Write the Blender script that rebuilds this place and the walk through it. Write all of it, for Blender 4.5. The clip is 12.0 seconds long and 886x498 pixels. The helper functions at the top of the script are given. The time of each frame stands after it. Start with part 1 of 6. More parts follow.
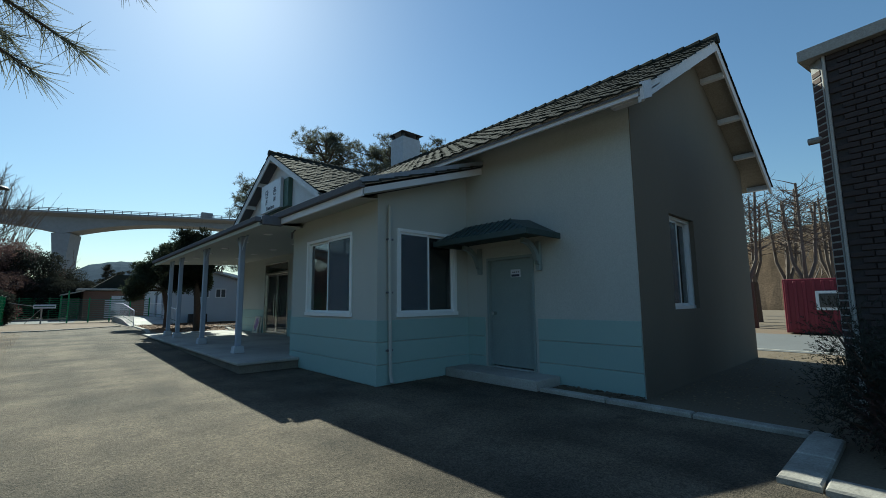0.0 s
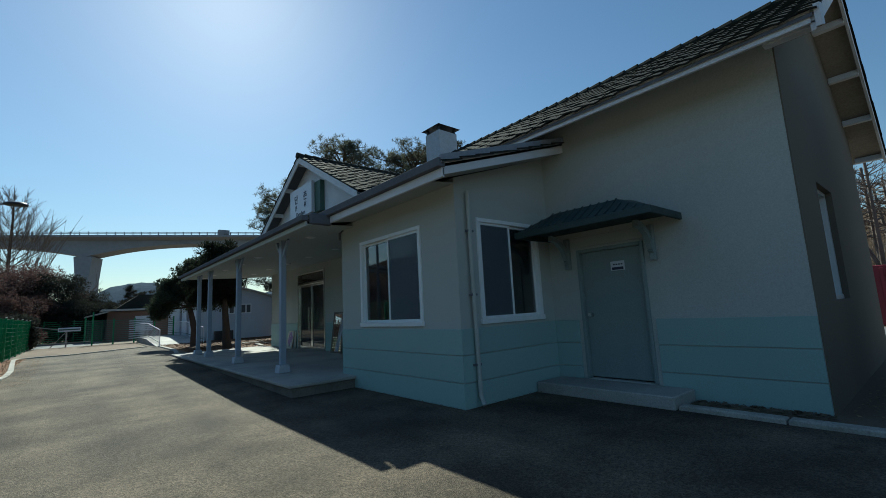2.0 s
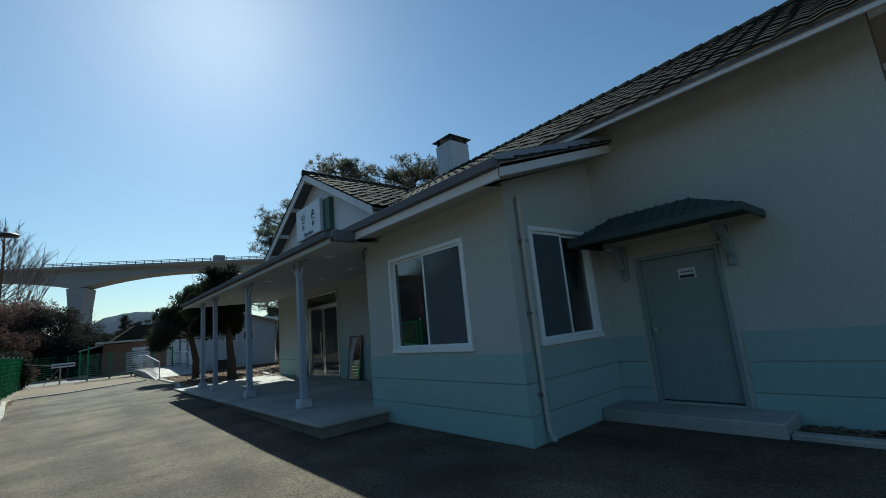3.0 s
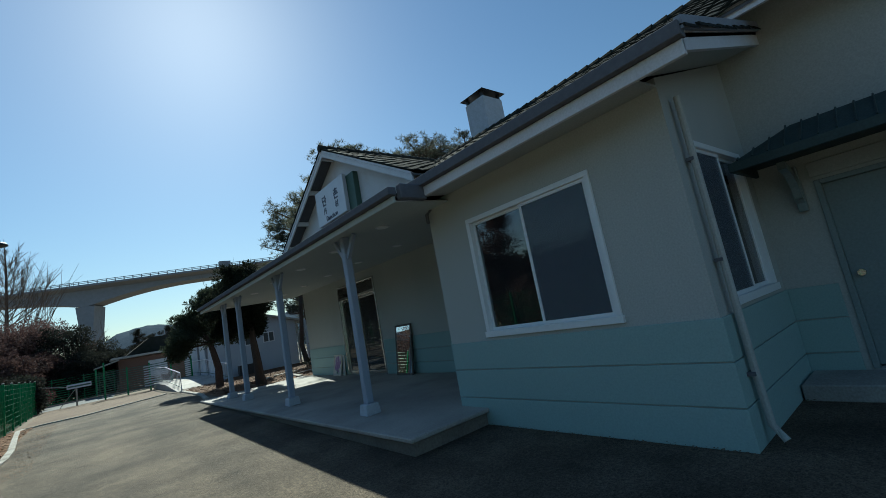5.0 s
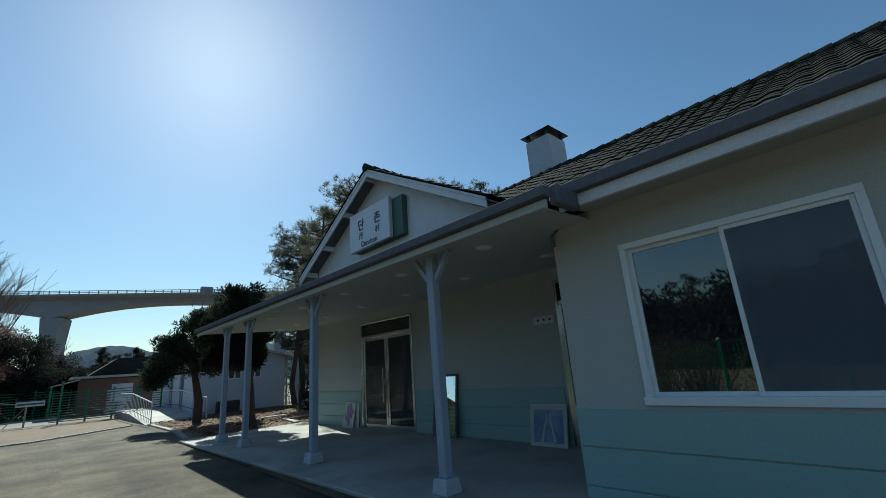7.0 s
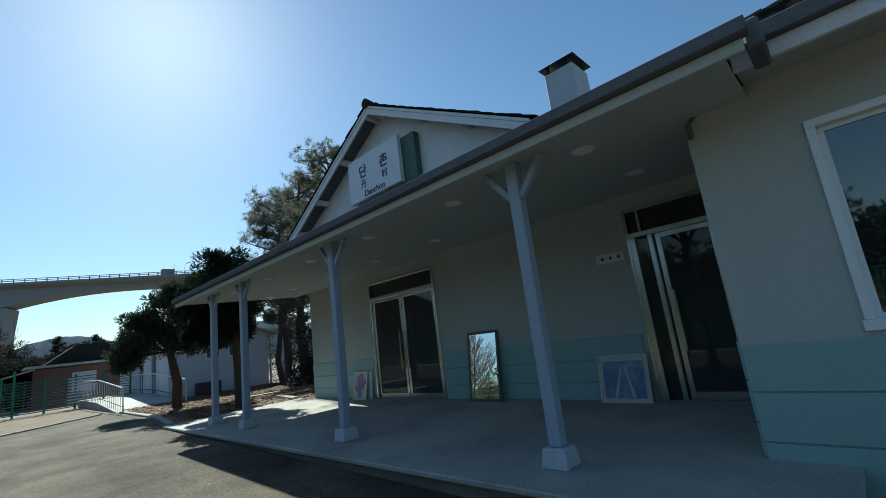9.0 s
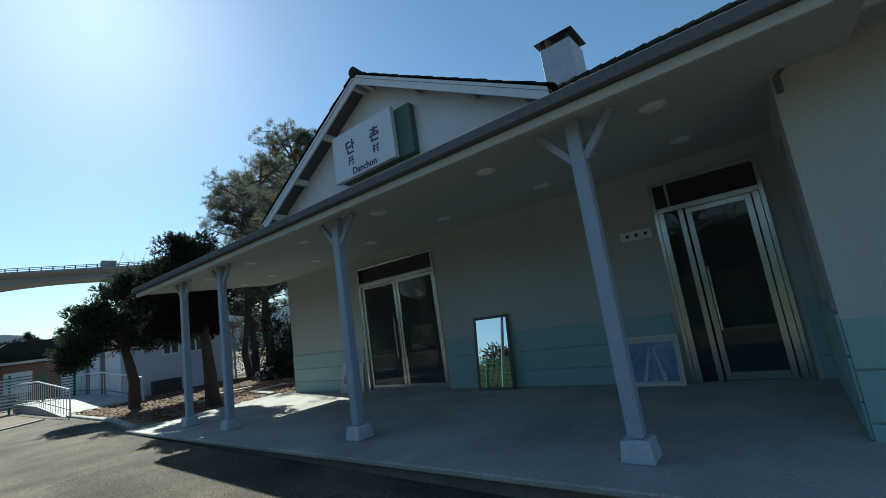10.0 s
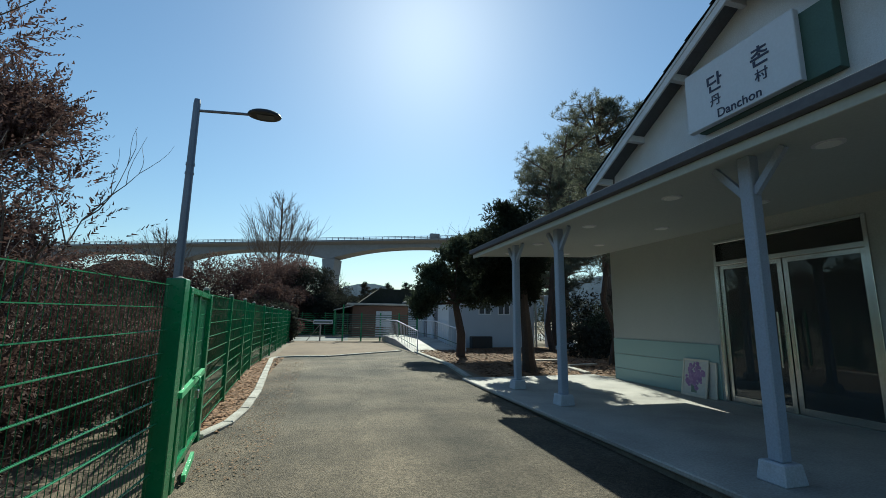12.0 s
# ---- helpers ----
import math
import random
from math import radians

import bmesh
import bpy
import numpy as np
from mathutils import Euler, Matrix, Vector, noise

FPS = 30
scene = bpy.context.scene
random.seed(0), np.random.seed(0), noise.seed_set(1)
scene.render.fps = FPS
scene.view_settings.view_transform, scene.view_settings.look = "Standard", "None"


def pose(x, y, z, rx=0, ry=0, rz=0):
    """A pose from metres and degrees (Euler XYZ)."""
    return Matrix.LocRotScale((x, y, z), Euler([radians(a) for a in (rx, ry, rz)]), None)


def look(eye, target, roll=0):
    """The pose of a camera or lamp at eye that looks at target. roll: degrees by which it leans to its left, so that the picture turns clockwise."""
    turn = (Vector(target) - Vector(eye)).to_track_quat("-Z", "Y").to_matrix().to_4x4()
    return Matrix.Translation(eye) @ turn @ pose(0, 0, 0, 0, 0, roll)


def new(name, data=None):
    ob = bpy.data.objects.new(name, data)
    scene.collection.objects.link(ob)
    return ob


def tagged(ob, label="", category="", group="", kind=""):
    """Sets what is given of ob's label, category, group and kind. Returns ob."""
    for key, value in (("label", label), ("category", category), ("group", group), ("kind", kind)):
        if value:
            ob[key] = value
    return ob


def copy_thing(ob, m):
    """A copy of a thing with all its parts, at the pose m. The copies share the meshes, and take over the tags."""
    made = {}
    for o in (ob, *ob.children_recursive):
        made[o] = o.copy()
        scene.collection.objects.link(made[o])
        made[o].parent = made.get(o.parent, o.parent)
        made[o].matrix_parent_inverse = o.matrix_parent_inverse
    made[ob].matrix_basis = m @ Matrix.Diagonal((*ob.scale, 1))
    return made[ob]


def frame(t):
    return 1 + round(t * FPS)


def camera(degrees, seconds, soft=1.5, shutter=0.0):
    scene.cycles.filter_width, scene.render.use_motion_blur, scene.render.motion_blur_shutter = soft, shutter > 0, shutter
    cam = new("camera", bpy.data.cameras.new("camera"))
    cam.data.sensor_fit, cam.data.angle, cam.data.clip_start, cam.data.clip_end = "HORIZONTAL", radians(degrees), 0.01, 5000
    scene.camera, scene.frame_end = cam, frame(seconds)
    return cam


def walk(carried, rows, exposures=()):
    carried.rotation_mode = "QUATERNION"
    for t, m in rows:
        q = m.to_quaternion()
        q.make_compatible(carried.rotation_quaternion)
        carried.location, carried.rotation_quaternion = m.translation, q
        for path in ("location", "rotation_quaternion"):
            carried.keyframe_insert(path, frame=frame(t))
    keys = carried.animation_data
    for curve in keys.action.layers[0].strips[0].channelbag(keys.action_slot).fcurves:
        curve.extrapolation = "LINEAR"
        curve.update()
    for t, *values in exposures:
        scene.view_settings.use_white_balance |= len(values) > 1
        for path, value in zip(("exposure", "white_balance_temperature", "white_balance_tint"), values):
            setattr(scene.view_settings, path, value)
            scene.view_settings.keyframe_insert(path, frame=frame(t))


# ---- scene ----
cam = camera(91.9, 12.0, soft=0.45)
PATH = [
    (0, (0.419, 0.096, 1.358), (1.756, 1.565, 1.601), -0.6),
    (0.5, (0.507, 0.369, 1.392), (1.824, 1.858, 1.606), -1.7),
    (1, (0.517, 0.773, 1.377), (1.8, 2.292, 1.588), -2.9),
    (1.5, (0.455, 1.257, 1.401), (1.734, 2.779, 1.622), -1.6),
    (2, (0.416, 1.752, 1.333), (1.706, 3.255, 1.612), -3.0),
    (2.5, (0.362, 2.24, 1.42), (1.657, 3.732, 1.735), -6.5),
    (3, (0.357, 2.743, 1.462), (1.659, 4.22, 1.814), -5.5),
    (3.2, (0.375, 2.983, 1.464), (1.707, 4.435, 1.805), -6.0),
    (4.8, (0.521, 4.534, 1.48), (1.818, 6.027, 1.781), -8.5),
    (5, (0.476, 4.775, 1.494), (1.77, 6.272, 1.788), -10.6),
    (5.5, (0.399, 5.3, 1.472), (1.665, 6.819, 1.773), -10.1),
    (6, (0.266, 5.808, 1.497), (1.553, 7.31, 1.791), -9.7),
    (6.5, (0.232, 6.363, 1.534), (1.541, 7.826, 1.918), -9.7),
    (7, (0.172, 6.893, 1.584), (1.499, 8.293, 2.111), -4.4),
    (7.2, (0.187, 7.067, 1.623), (1.524, 8.466, 2.128), -2.2),
    (8.8, (0.245, 8.54, 1.433), (1.648, 9.903, 1.848), -4.0),
    (9, (0.281, 8.755, 1.42), (1.724, 10.081, 1.816), -7.3),
    (9.5, (0.26, 9.294, 1.449), (1.754, 10.578, 1.793), -9.2),
    (10, (0.185, 9.754, 1.469), (1.755, 10.95, 1.793), -8.5),
    (10.5, (0.182, 10.291, 1.473), (1.78, 11.456, 1.775), -11.3),
    (11, (0.114, 10.851, 1.474), (1.528, 12.224, 1.817), -10.1),
    (11.5, (-0.026, 11.2, 1.509), (0.858, 12.961, 1.849), -3.2),
    (12, (0.075, 11.281, 1.482), (0.602, 13.183, 1.809), 0.6),
]
walk(cam, [(t, look(eye, target, roll)) for t, eye, target, roll in PATH], [(0.0, 0.86, 5500, -5), (2.5, 0.69, 5400, -5), (7.0, 0.75, 5400, -5), (10.5, 1.04, 5430, -5), (12.0, 0.92, 5600, -5)])

# ---- world, sun, exposure ----
SUN_AZ, SUN_EL = radians(13.0), radians(38.3)
SUN_DIR = Vector((math.sin(SUN_AZ) * math.cos(SUN_EL), math.cos(SUN_AZ) * math.cos(SUN_EL), math.sin(SUN_EL)))
world = bpy.data.worlds.new("world")
scene.world = world
world.use_nodes = True
wn = world.node_tree.nodes
sky = wn.new("ShaderNodeTexSky")
sky.sky_type = "NISHITA"
sky.sun_disc = False
sky.sun_elevation, sky.sun_rotation = SUN_EL, SUN_AZ
sky.air_density, sky.dust_density, sky.ozone_density = 1.3, 0.4, 2.7
wn["Background"].inputs["Strength"].default_value = 0.052
world.node_tree.links.new(sky.outputs[0], wn["Background"].inputs["Color"])
sun_data = bpy.data.lights.new("sun", "SUN")
sun_data.energy, sun_data.angle, sun_data.color = 4.2, radians(0.53), (1.0, 0.88, 0.70)
sun = new("sun", sun_data)
sun.matrix_world = look(SUN_DIR * 60, (0, 0, 0))

# ---- materials ----


def mat(name, base, rough=0.7, metal=0.0, vary=0.18, scale=2.0, fine=40.0, bump=0.2, depth=0.01, tint=None, each=0.0, stretch=(1, 1, 1), spec=0.5, coat=0.0, leafy=0.0):
    """A surface with broad and fine variation, fine relief and, by each, a tone of its own for every piece."""
    m = bpy.data.materials.new(name)
    m.use_nodes = True
    t = m.node_tree
    n, link = t.nodes, t.links.new
    b = n["Principled BSDF"]
    b.inputs["Metallic"].default_value = metal
    b.inputs["Specular IOR Level"].default_value = spec
    b.inputs["Coat Weight"].default_value = coat
    co = n.new("ShaderNodeTexCoord")
    mp = n.new("ShaderNodeMapping")
    mp.inputs["Scale"].default_value = stretch
    link(co.outputs["Object"], mp.inputs[0])

    def noise_node(s, d, src):
        k = n.new("ShaderNodeTexNoise")
        k.inputs["Scale"].default_value, k.inputs["Detail"].default_value, k.inputs["Roughness"].default_value = s, d, 0.6
        link(src, k.inputs["Vector"])
        return k

    broad, small = noise_node(scale, 5, mp.outputs[0]), noise_node(fine, 4, co.outputs["Object"])
    tint = tint or tuple(c * 0.72 for c in base)
    r1 = n.new("ShaderNodeMapRange")
    r1.inputs[1].default_value, r1.inputs[2].default_value = 0.38, 0.72
    link(broad.outputs[0], r1.inputs[0])
    mulv = n.new("ShaderNodeMath")
    mulv.operation = "MULTIPLY"
    mulv.inputs[1].default_value = min(1.0, vary * 3)
    link(r1.outputs[0], mulv.inputs[0])
    mix = n.new("ShaderNodeMix")
    mix.data_type = "RGBA"
    mix.inputs[6].default_value, mix.inputs[7].default_value = (*base, 1), (*tint, 1)
    link(mulv.outputs[0], mix.inputs[0])
    hsv = n.new("ShaderNodeHueSaturation")
    r2 = n.new("ShaderNodeMapRange")
    r2.inputs[1].default_value, r2.inputs[2].default_value = 0.25, 0.75
    r2.inputs[3].default_value, r2.inputs[4].default_value = 1 - vary, 1 + vary
    link(small.outputs[0], r2.inputs[0])
    link(mix.outputs[2], hsv.inputs["Color"])
    val = r2.outputs[0]
    if each:
        inf = n.new("ShaderNodeObjectInfo")
        r3 = n.new("ShaderNodeMapRange")
        r3.inputs[3].default_value, r3.inputs[4].default_value = 1 - each, 1 + each
        link(inf.outputs["Random"], r3.inputs[0])
        k = n.new("ShaderNodeMath")
        k.operation = "MULTIPLY"
        link(val, k.inputs[0])
        link(r3.outputs[0], k.inputs[1])
        geo = n.new("ShaderNodeNewGeometry")
        r4 = n.new("ShaderNodeMapRange")
        r4.inputs[3].default_value, r4.inputs[4].default_value = 1 - each, 1 + each
        link(geo.outputs["Random Per Island"], r4.inputs[0])
        k2 = n.new("ShaderNodeMath")
        k2.operation = "MULTIPLY"
        link(k.outputs[0], k2.inputs[0])
        link(r4.outputs[0], k2.inputs[1])
        val = k2.outputs[0]
    link(val, hsv.inputs["Value"])
    link(hsv.outputs[0], b.inputs["Base Color"])
    rr = n.new("ShaderNodeMapRange")
    rr.inputs[3].default_value, rr.inputs[4].default_value = max(0.02, rough - 0.1), min(1, rough + 0.1)
    link(broad.outputs[0], rr.inputs[0])
    link(rr.outputs[0], b.inputs["Roughness"])
    if bump:
        bp = n.new("ShaderNodeBump")
        bp.inputs["Strength"].default_value, bp.inputs["Distance"].default_value = bump, depth
        link(small.outputs[0], bp.inputs["Height"])
        link(bp.outputs[0], b.inputs["Normal"])
    if leafy:
        tl, mx = n.new("ShaderNodeBsdfTranslucent"), n.new("ShaderNodeMixShader")
        mx.inputs[0].default_value = leafy
        link(hsv.outputs[0], tl.inputs[0])
        link(b.outputs[0], mx.inputs[1])
        link(tl.outputs[0], mx.inputs[2])
        link(mx.outputs[0], n["Material Output"].inputs[0])
    return m


def glass(name, tint, gloss_rough=0.02, ior=1.5, dust=0.05):
    m = bpy.data.materials.new(name)
    m.use_nodes = True
    n, link = m.node_tree.nodes, m.node_tree.links.new
    n.remove(n["Principled BSDF"])
    tr, gl, fr, mx = n.new("ShaderNodeBsdfTransparent"), n.new("ShaderNodeBsdfGlossy"), n.new("ShaderNodeFresnel"), n.new("ShaderNodeMixShader")
    tr.inputs[0].default_value = (*tint, 1)
    gl.inputs["Roughness"].default_value = gloss_rough
    fr.inputs[0].default_value = ior
    link(fr.outputs[0], mx.inputs[0])
    link(tr.outputs[0], mx.inputs[1])
    link(gl.outputs[0], mx.inputs[2])
    df, md = n.new("ShaderNodeBsdfDiffuse"), n.new("ShaderNodeMixShader")
    df.inputs[0].default_value = (0.42, 0.43, 0.43, 1)
    md.inputs[0].default_value = dust
    link(mx.outputs[0], md.inputs[1])
    link(df.outputs[0], md.inputs[2])
    link(md.outputs[0], n["Material Output"].inputs[0])
    return m


M = {}
M["plaster"] = mat("plaster", (0.455, 0.468, 0.448), 0.85, vary=0.14, scale=0.9, fine=60, bump=0.25, depth=0.006, tint=(0.37, 0.38, 0.365), stretch=(1, 1, 0.35))
# Tan render, its colour lowered further to stand for the gable's shade.
M["plaster_tan_shade"] = mat("plaster_tan_shade", (0.17, 0.145, 0.112), 0.88, vary=0.12, scale=0.6, fine=70, bump=0.3, depth=0.006, tint=(0.145, 0.124, 0.096), stretch=(1, 1, 0.4))
M["mint"] = mat("mint", (0.315, 0.43, 0.42), 0.8, vary=0.10, scale=0.9, fine=60, bump=0.2, depth=0.005, tint=(0.265, 0.37, 0.36), stretch=(0.6, 0.6, 1), each=0.03)
M["trim"] = mat("trim", (0.68, 0.68, 0.72), 0.6, vary=0.12, scale=3, fine=50, bump=0.15, tint=(0.52, 0.50, 0.50))
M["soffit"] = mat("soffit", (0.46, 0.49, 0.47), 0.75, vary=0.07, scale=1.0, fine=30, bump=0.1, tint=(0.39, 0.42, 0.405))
M["post"] = mat("post", (0.34, 0.385, 0.48), 0.6, vary=0.14, scale=3, fine=60, bump=0.2, tint=(0.30, 0.35, 0.45), stretch=(1, 1, 0.3))
M["plinth"] = mat("plinth", (0.50, 0.52, 0.58), 0.75, vary=0.2, scale=6, fine=60, bump=0.3, tint=(0.38, 0.39, 0.42))
M["gutter"] = mat("gutter", (0.15, 0.155, 0.175), 0.75, vary=0.12, scale=2, fine=20, bump=0.08, tint=(0.11, 0.11, 0.13), spec=0.0)
M["flashing"] = mat("flashing", (0.27, 0.285, 0.33), 0.6, vary=0.14, scale=2, fine=20, bump=0.08, tint=(0.20, 0.21, 0.24))
M["tile"] = mat("tile", (0.030, 0.032, 0.030), 0.9, vary=0.3, scale=1.6, fine=40, bump=0.5, depth=0.01, tint=(0.018, 0.022, 0.015), each=0.13, spec=0.12)
M["bare_wood"] = mat("bare_wood", (0.34, 0.30, 0.25), 0.8, vary=0.2, scale=2, fine=30, bump=0.25, stretch=(3, 0.3, 3))
M["pvc"] = mat("pvc", (0.78, 0.80, 0.82), 0.35, vary=0.04, scale=2, fine=20, bump=0.0, tint=(0.70, 0.71, 0.72))
M["steel"] = mat("steel", (0.62, 0.62, 0.60), 0.22, metal=1.0, vary=0.08, scale=2, fine=80, bump=0.05, stretch=(1, 1, 0.1))
M["door_paint"] = mat("door_paint", (0.24, 0.29, 0.29), 0.5, vary=0.14, scale=2.5, fine=40, bump=0.12, tint=(0.18, 0.22, 0.23))
M["hood"] = mat("hood", (0.035, 0.06, 0.06), 0.6, vary=0.25, scale=4, fine=40, bump=0.3)
M["concrete"] = mat("concrete", (0.41, 0.39, 0.36), 0.8, vary=0.24, scale=0.9, fine=45, bump=0.25, depth=0.004, tint=(0.20, 0.19, 0.18))
M["kerb"] = mat("kerb", (0.40, 0.38, 0.34), 0.85, vary=0.28, scale=3, fine=60, bump=0.4, tint=(0.22, 0.20, 0.17), each=0.10)


def asphalt_mat():
    m = mat("asphalt", (0.115, 0.090, 0.061), 0.88, vary=0.35, scale=0.35, fine=26, bump=0.0, tint=(0.056, 0.049, 0.039), spec=0.35)
    n, link = m.node_tree.nodes, m.node_tree.links.new
    p = n["Principled BSDF"]
    co = n.new("ShaderNodeTexCoord")
    src = p.inputs["Base Color"].links[0].from_socket
    vo, big, fine = n.new("ShaderNodeTexVoronoi"), n.new("ShaderNodeTexNoise"), n.new("ShaderNodeTexNoise")
    vo.inputs["Scale"].default_value = 95
    big.inputs["Scale"].default_value, big.inputs["Detail"].default_value = 0.9, 9
    fine.inputs["Scale"].default_value, fine.inputs["Detail"].default_value = 110, 3
    for k in (vo, big, fine):
        link(co.outputs["Object"], k.inputs["Vector"])
    sep = n.new("ShaderNodeSeparateColor")
    link(vo.outputs["Color"], sep.inputs[0])
    r = n.new("ShaderNodeMapRange")
    r.inputs[1].default_value, r.inputs[2].default_value, r.inputs[3].default_value, r.inputs[4].default_value = 0.0, 1.0, 0.58, 1.55
    link(sep.outputs[0], r.inputs[0])
    r2 = n.new("ShaderNodeMapRange")
    r2.inputs[1].default_value, r2.inputs[2].default_value, r2.inputs[3].default_value, r2.inputs[4].default_value = 0.32, 0.68, 0.56, 1.48
    link(big.outputs[0], r2.inputs[0])
    mu = n.new("ShaderNodeMath")
    mu.operation = "MULTIPLY"
    link(r.outputs[0], mu.inputs[0])
    link(r2.outputs[0], mu.inputs[1])
    # long scuffs along the drive and dark oily blotches
    mp = n.new("ShaderNodeMapping")
    mp.inputs["Scale"].default_value = (1.5, 0.16, 1)
    link(co.outputs["Object"], mp.inputs[0])
    for src2, sc, lo, hi, v0, v1 in ((mp.outputs[0], 1.0, 0.35, 0.68, 0.80, 1.22), (co.outputs["Object"], 2.3, 0.28, 0.40, 0.66, 1.0)):
        k = n.new("ShaderNodeTexNoise")
        k.inputs["Scale"].default_value, k.inputs["Detail"].default_value = sc, 7
        link(src2, k.inputs["Vector"])
        q = n.new("ShaderNodeMapRange")
        q.inputs[1].default_value, q.inputs[2].default_value, q.inputs[3].default_value, q.inputs[4].default_value = lo, hi, v0, v1
        link(k.outputs[0], q.inputs[0])
        m3 = n.new("ShaderNodeMath")
        m3.operation = "MULTIPLY"
        link(mu.outputs[0], m3.inputs[0])
        link(q.outputs[0], m3.inputs[1])
        mu = m3
    hs = n.new("ShaderNodeHueSaturation")
    link(src, hs.inputs["Color"])
    link(mu.outputs[0], hs.inputs["Value"])
    link(hs.outputs[0], p.inputs["Base Color"])
    ad = n.new("ShaderNodeMath")
    ad.operation = "ADD"
    link(vo.outputs["Distance"], ad.inputs[0])
    link(fine.outputs[0], ad.inputs[1])
    bp = n.new("ShaderNodeBump")
    bp.inputs["Strength"].default_value, bp.inputs["Distance"].default_value = 0.9, 0.01
    link(ad.outputs[0], bp.inputs["Height"])
    link(bp.outputs[0], p.inputs["Normal"])
    return m


M["asphalt"] = asphalt_mat()
M["slab_base"] = mat("slab_base", (0.20, 0.175, 0.145), 0.9, vary=0.25, scale=1.5, fine=40, bump=0.5, tint=(0.12, 0.105, 0.09))
M["dirt"] = mat("dirt", (0.15, 0.115, 0.075), 0.95, vary=0.28, scale=0.35, fine=35, bump=0.35, depth=0.012, tint=(0.15, 0.12, 0.08))
M["needle_bed"] = mat("needle_bed", (0.26, 0.145, 0.075), 0.95, vary=0.4, scale=1.2, fine=30, bump=0.9, depth=0.04, tint=(0.15, 0.09, 0.05))
M["sand"] = mat("sand", (0.15, 0.10, 0.058), 0.95, vary=0.4, scale=1.1, fine=30, bump=0.5, depth=0.015, tint=(0.11, 0.075, 0.05))
# Brick of the unlit front, darkened for shade; quoin is the lit copy.
M["brick"] = mat("brick", (0.050, 0.038, 0.037), 0.85, vary=0.25, scale=6, fine=60, bump=0.4, each=0.16)
M["quoin"] = mat("quoin", (0.10, 0.062, 0.052), 0.8, vary=0.25, scale=6, fine=60, bump=0.4, each=0.2)
M["mortar"] = mat("mortar", (0.44, 0.43, 0.41), 0.9, vary=0.2, scale=5, fine=60, bump=0.3)
# Same mortar as the pier's, darkened for the building's unlit face.
M["mortar_shaded"] = mat("mortar_shaded", (0.05, 0.044, 0.044), 0.9, vary=0.2, scale=5, fine=60, bump=0.3)
M["green"] = mat("green", (0.018, 0.21, 0.075), 0.28, vary=0.14, scale=4, fine=60, bump=0.05, tint=(0.012, 0.13, 0.045))
# Paler copy of green: sun glints on the wires put into colour.
M["green_wire_glint"] = mat("green_wire_glint", (0.09, 0.36, 0.17), 0.25, vary=0.14, scale=6, fine=60, bump=0.03)
M["green_light"] = mat("green_light", (0.12, 0.50, 0.22), 0.4, vary=0.12, scale=6, fine=60, bump=0.05)
M["green_dull"] = mat("green_dull", (0.07, 0.125, 0.10), 0.55, vary=0.12, scale=4, fine=40, bump=0.05)
M["sign_white"] = mat("sign_white", (0.66, 0.66, 0.72), 0.4, vary=0.05, scale=3, fine=20, bump=0.0)
M["ink"] = mat("ink", (0.03, 0.03, 0.07), 0.5, vary=0.05, bump=0.0)
M["lamp_black"] = mat("lamp_black", (0.025, 0.025, 0.03), 0.45, vary=0.1, bump=0.05)
M["pole"] = mat("pole", (0.20, 0.21, 0.25), 0.45, metal=0.6, vary=0.1, scale=2, bump=0.05)
M["bark"] = mat("bark", (0.11, 0.075, 0.055), 0.95, vary=0.3, scale=4, fine=25, bump=0.9, depth=0.03, stretch=(1, 1, 0.25))
M["bark_red"] = mat("bark_red", (0.065, 0.045, 0.036), 0.95, vary=0.3, scale=4, fine=25, bump=0.9, depth=0.03, stretch=(1, 1, 0.25))
M["twig"] = mat("twig", (0.16, 0.128, 0.108), 0.9, vary=0.2, scale=3, bump=0.0)
M["juniper"] = mat("juniper", (0.052, 0.064, 0.040), 0.9, vary=0.3, scale=1.5, fine=12, bump=0.0, each=0.45, tint=(0.038, 0.046, 0.032), spec=0.2, leafy=0.32)
M["pine"] = mat("pine", (0.135, 0.140, 0.105), 0.65, vary=0.3, scale=1.0, fine=12, bump=0.0, each=0.4, tint=(0.06, 0.07, 0.045), spec=0.3, leafy=0.4)
M["dark_conifer"] = mat("dark_conifer", (0.042, 0.045, 0.036), 0.9, vary=0.3, scale=1.0, fine=12, bump=0.0, each=0.35, spec=0.15, leafy=0.25)
M["russet"] = mat("russet", (0.118, 0.073, 0.066), 0.9, vary=0.3, scale=1.5, fine=12, bump=0.0, each=0.5, tint=(0.075, 0.050, 0.043), spec=0.2, leafy=0.25)
M["leaf_litter"] = mat("leaf_litter", (0.30, 0.155, 0.075), 0.9, vary=0.3, scale=2, fine=12, bump=0.0, each=0.5)
M["dry_grass"] = mat("dry_grass", (0.24, 0.18, 0.10), 0.95, vary=0.2, scale=1, fine=12, bump=0.0, each=0.4)
M["red"] = mat("red", (0.19, 0.018, 0.034), 0.5, vary=0.1, scale=2, fine=20, bump=0.05, tint=(0.15, 0.014, 0.025))
M["house_white"] = mat("house_white", (0.54, 0.58, 0.65), 0.8, vary=0.06, scale=0.8, fine=40, bump=0.1)
M["house_brown"] = mat("house_brown", (0.15, 0.085, 0.065), 0.85, vary=0.15, scale=1.5, fine=30, bump=0.2)
M["bridge"] = mat("bridge", (0.22, 0.24, 0.28), 0.85, vary=0.10, scale=0.05, fine=1.0, bump=0.0, tint=(0.17, 0.19, 0.22))
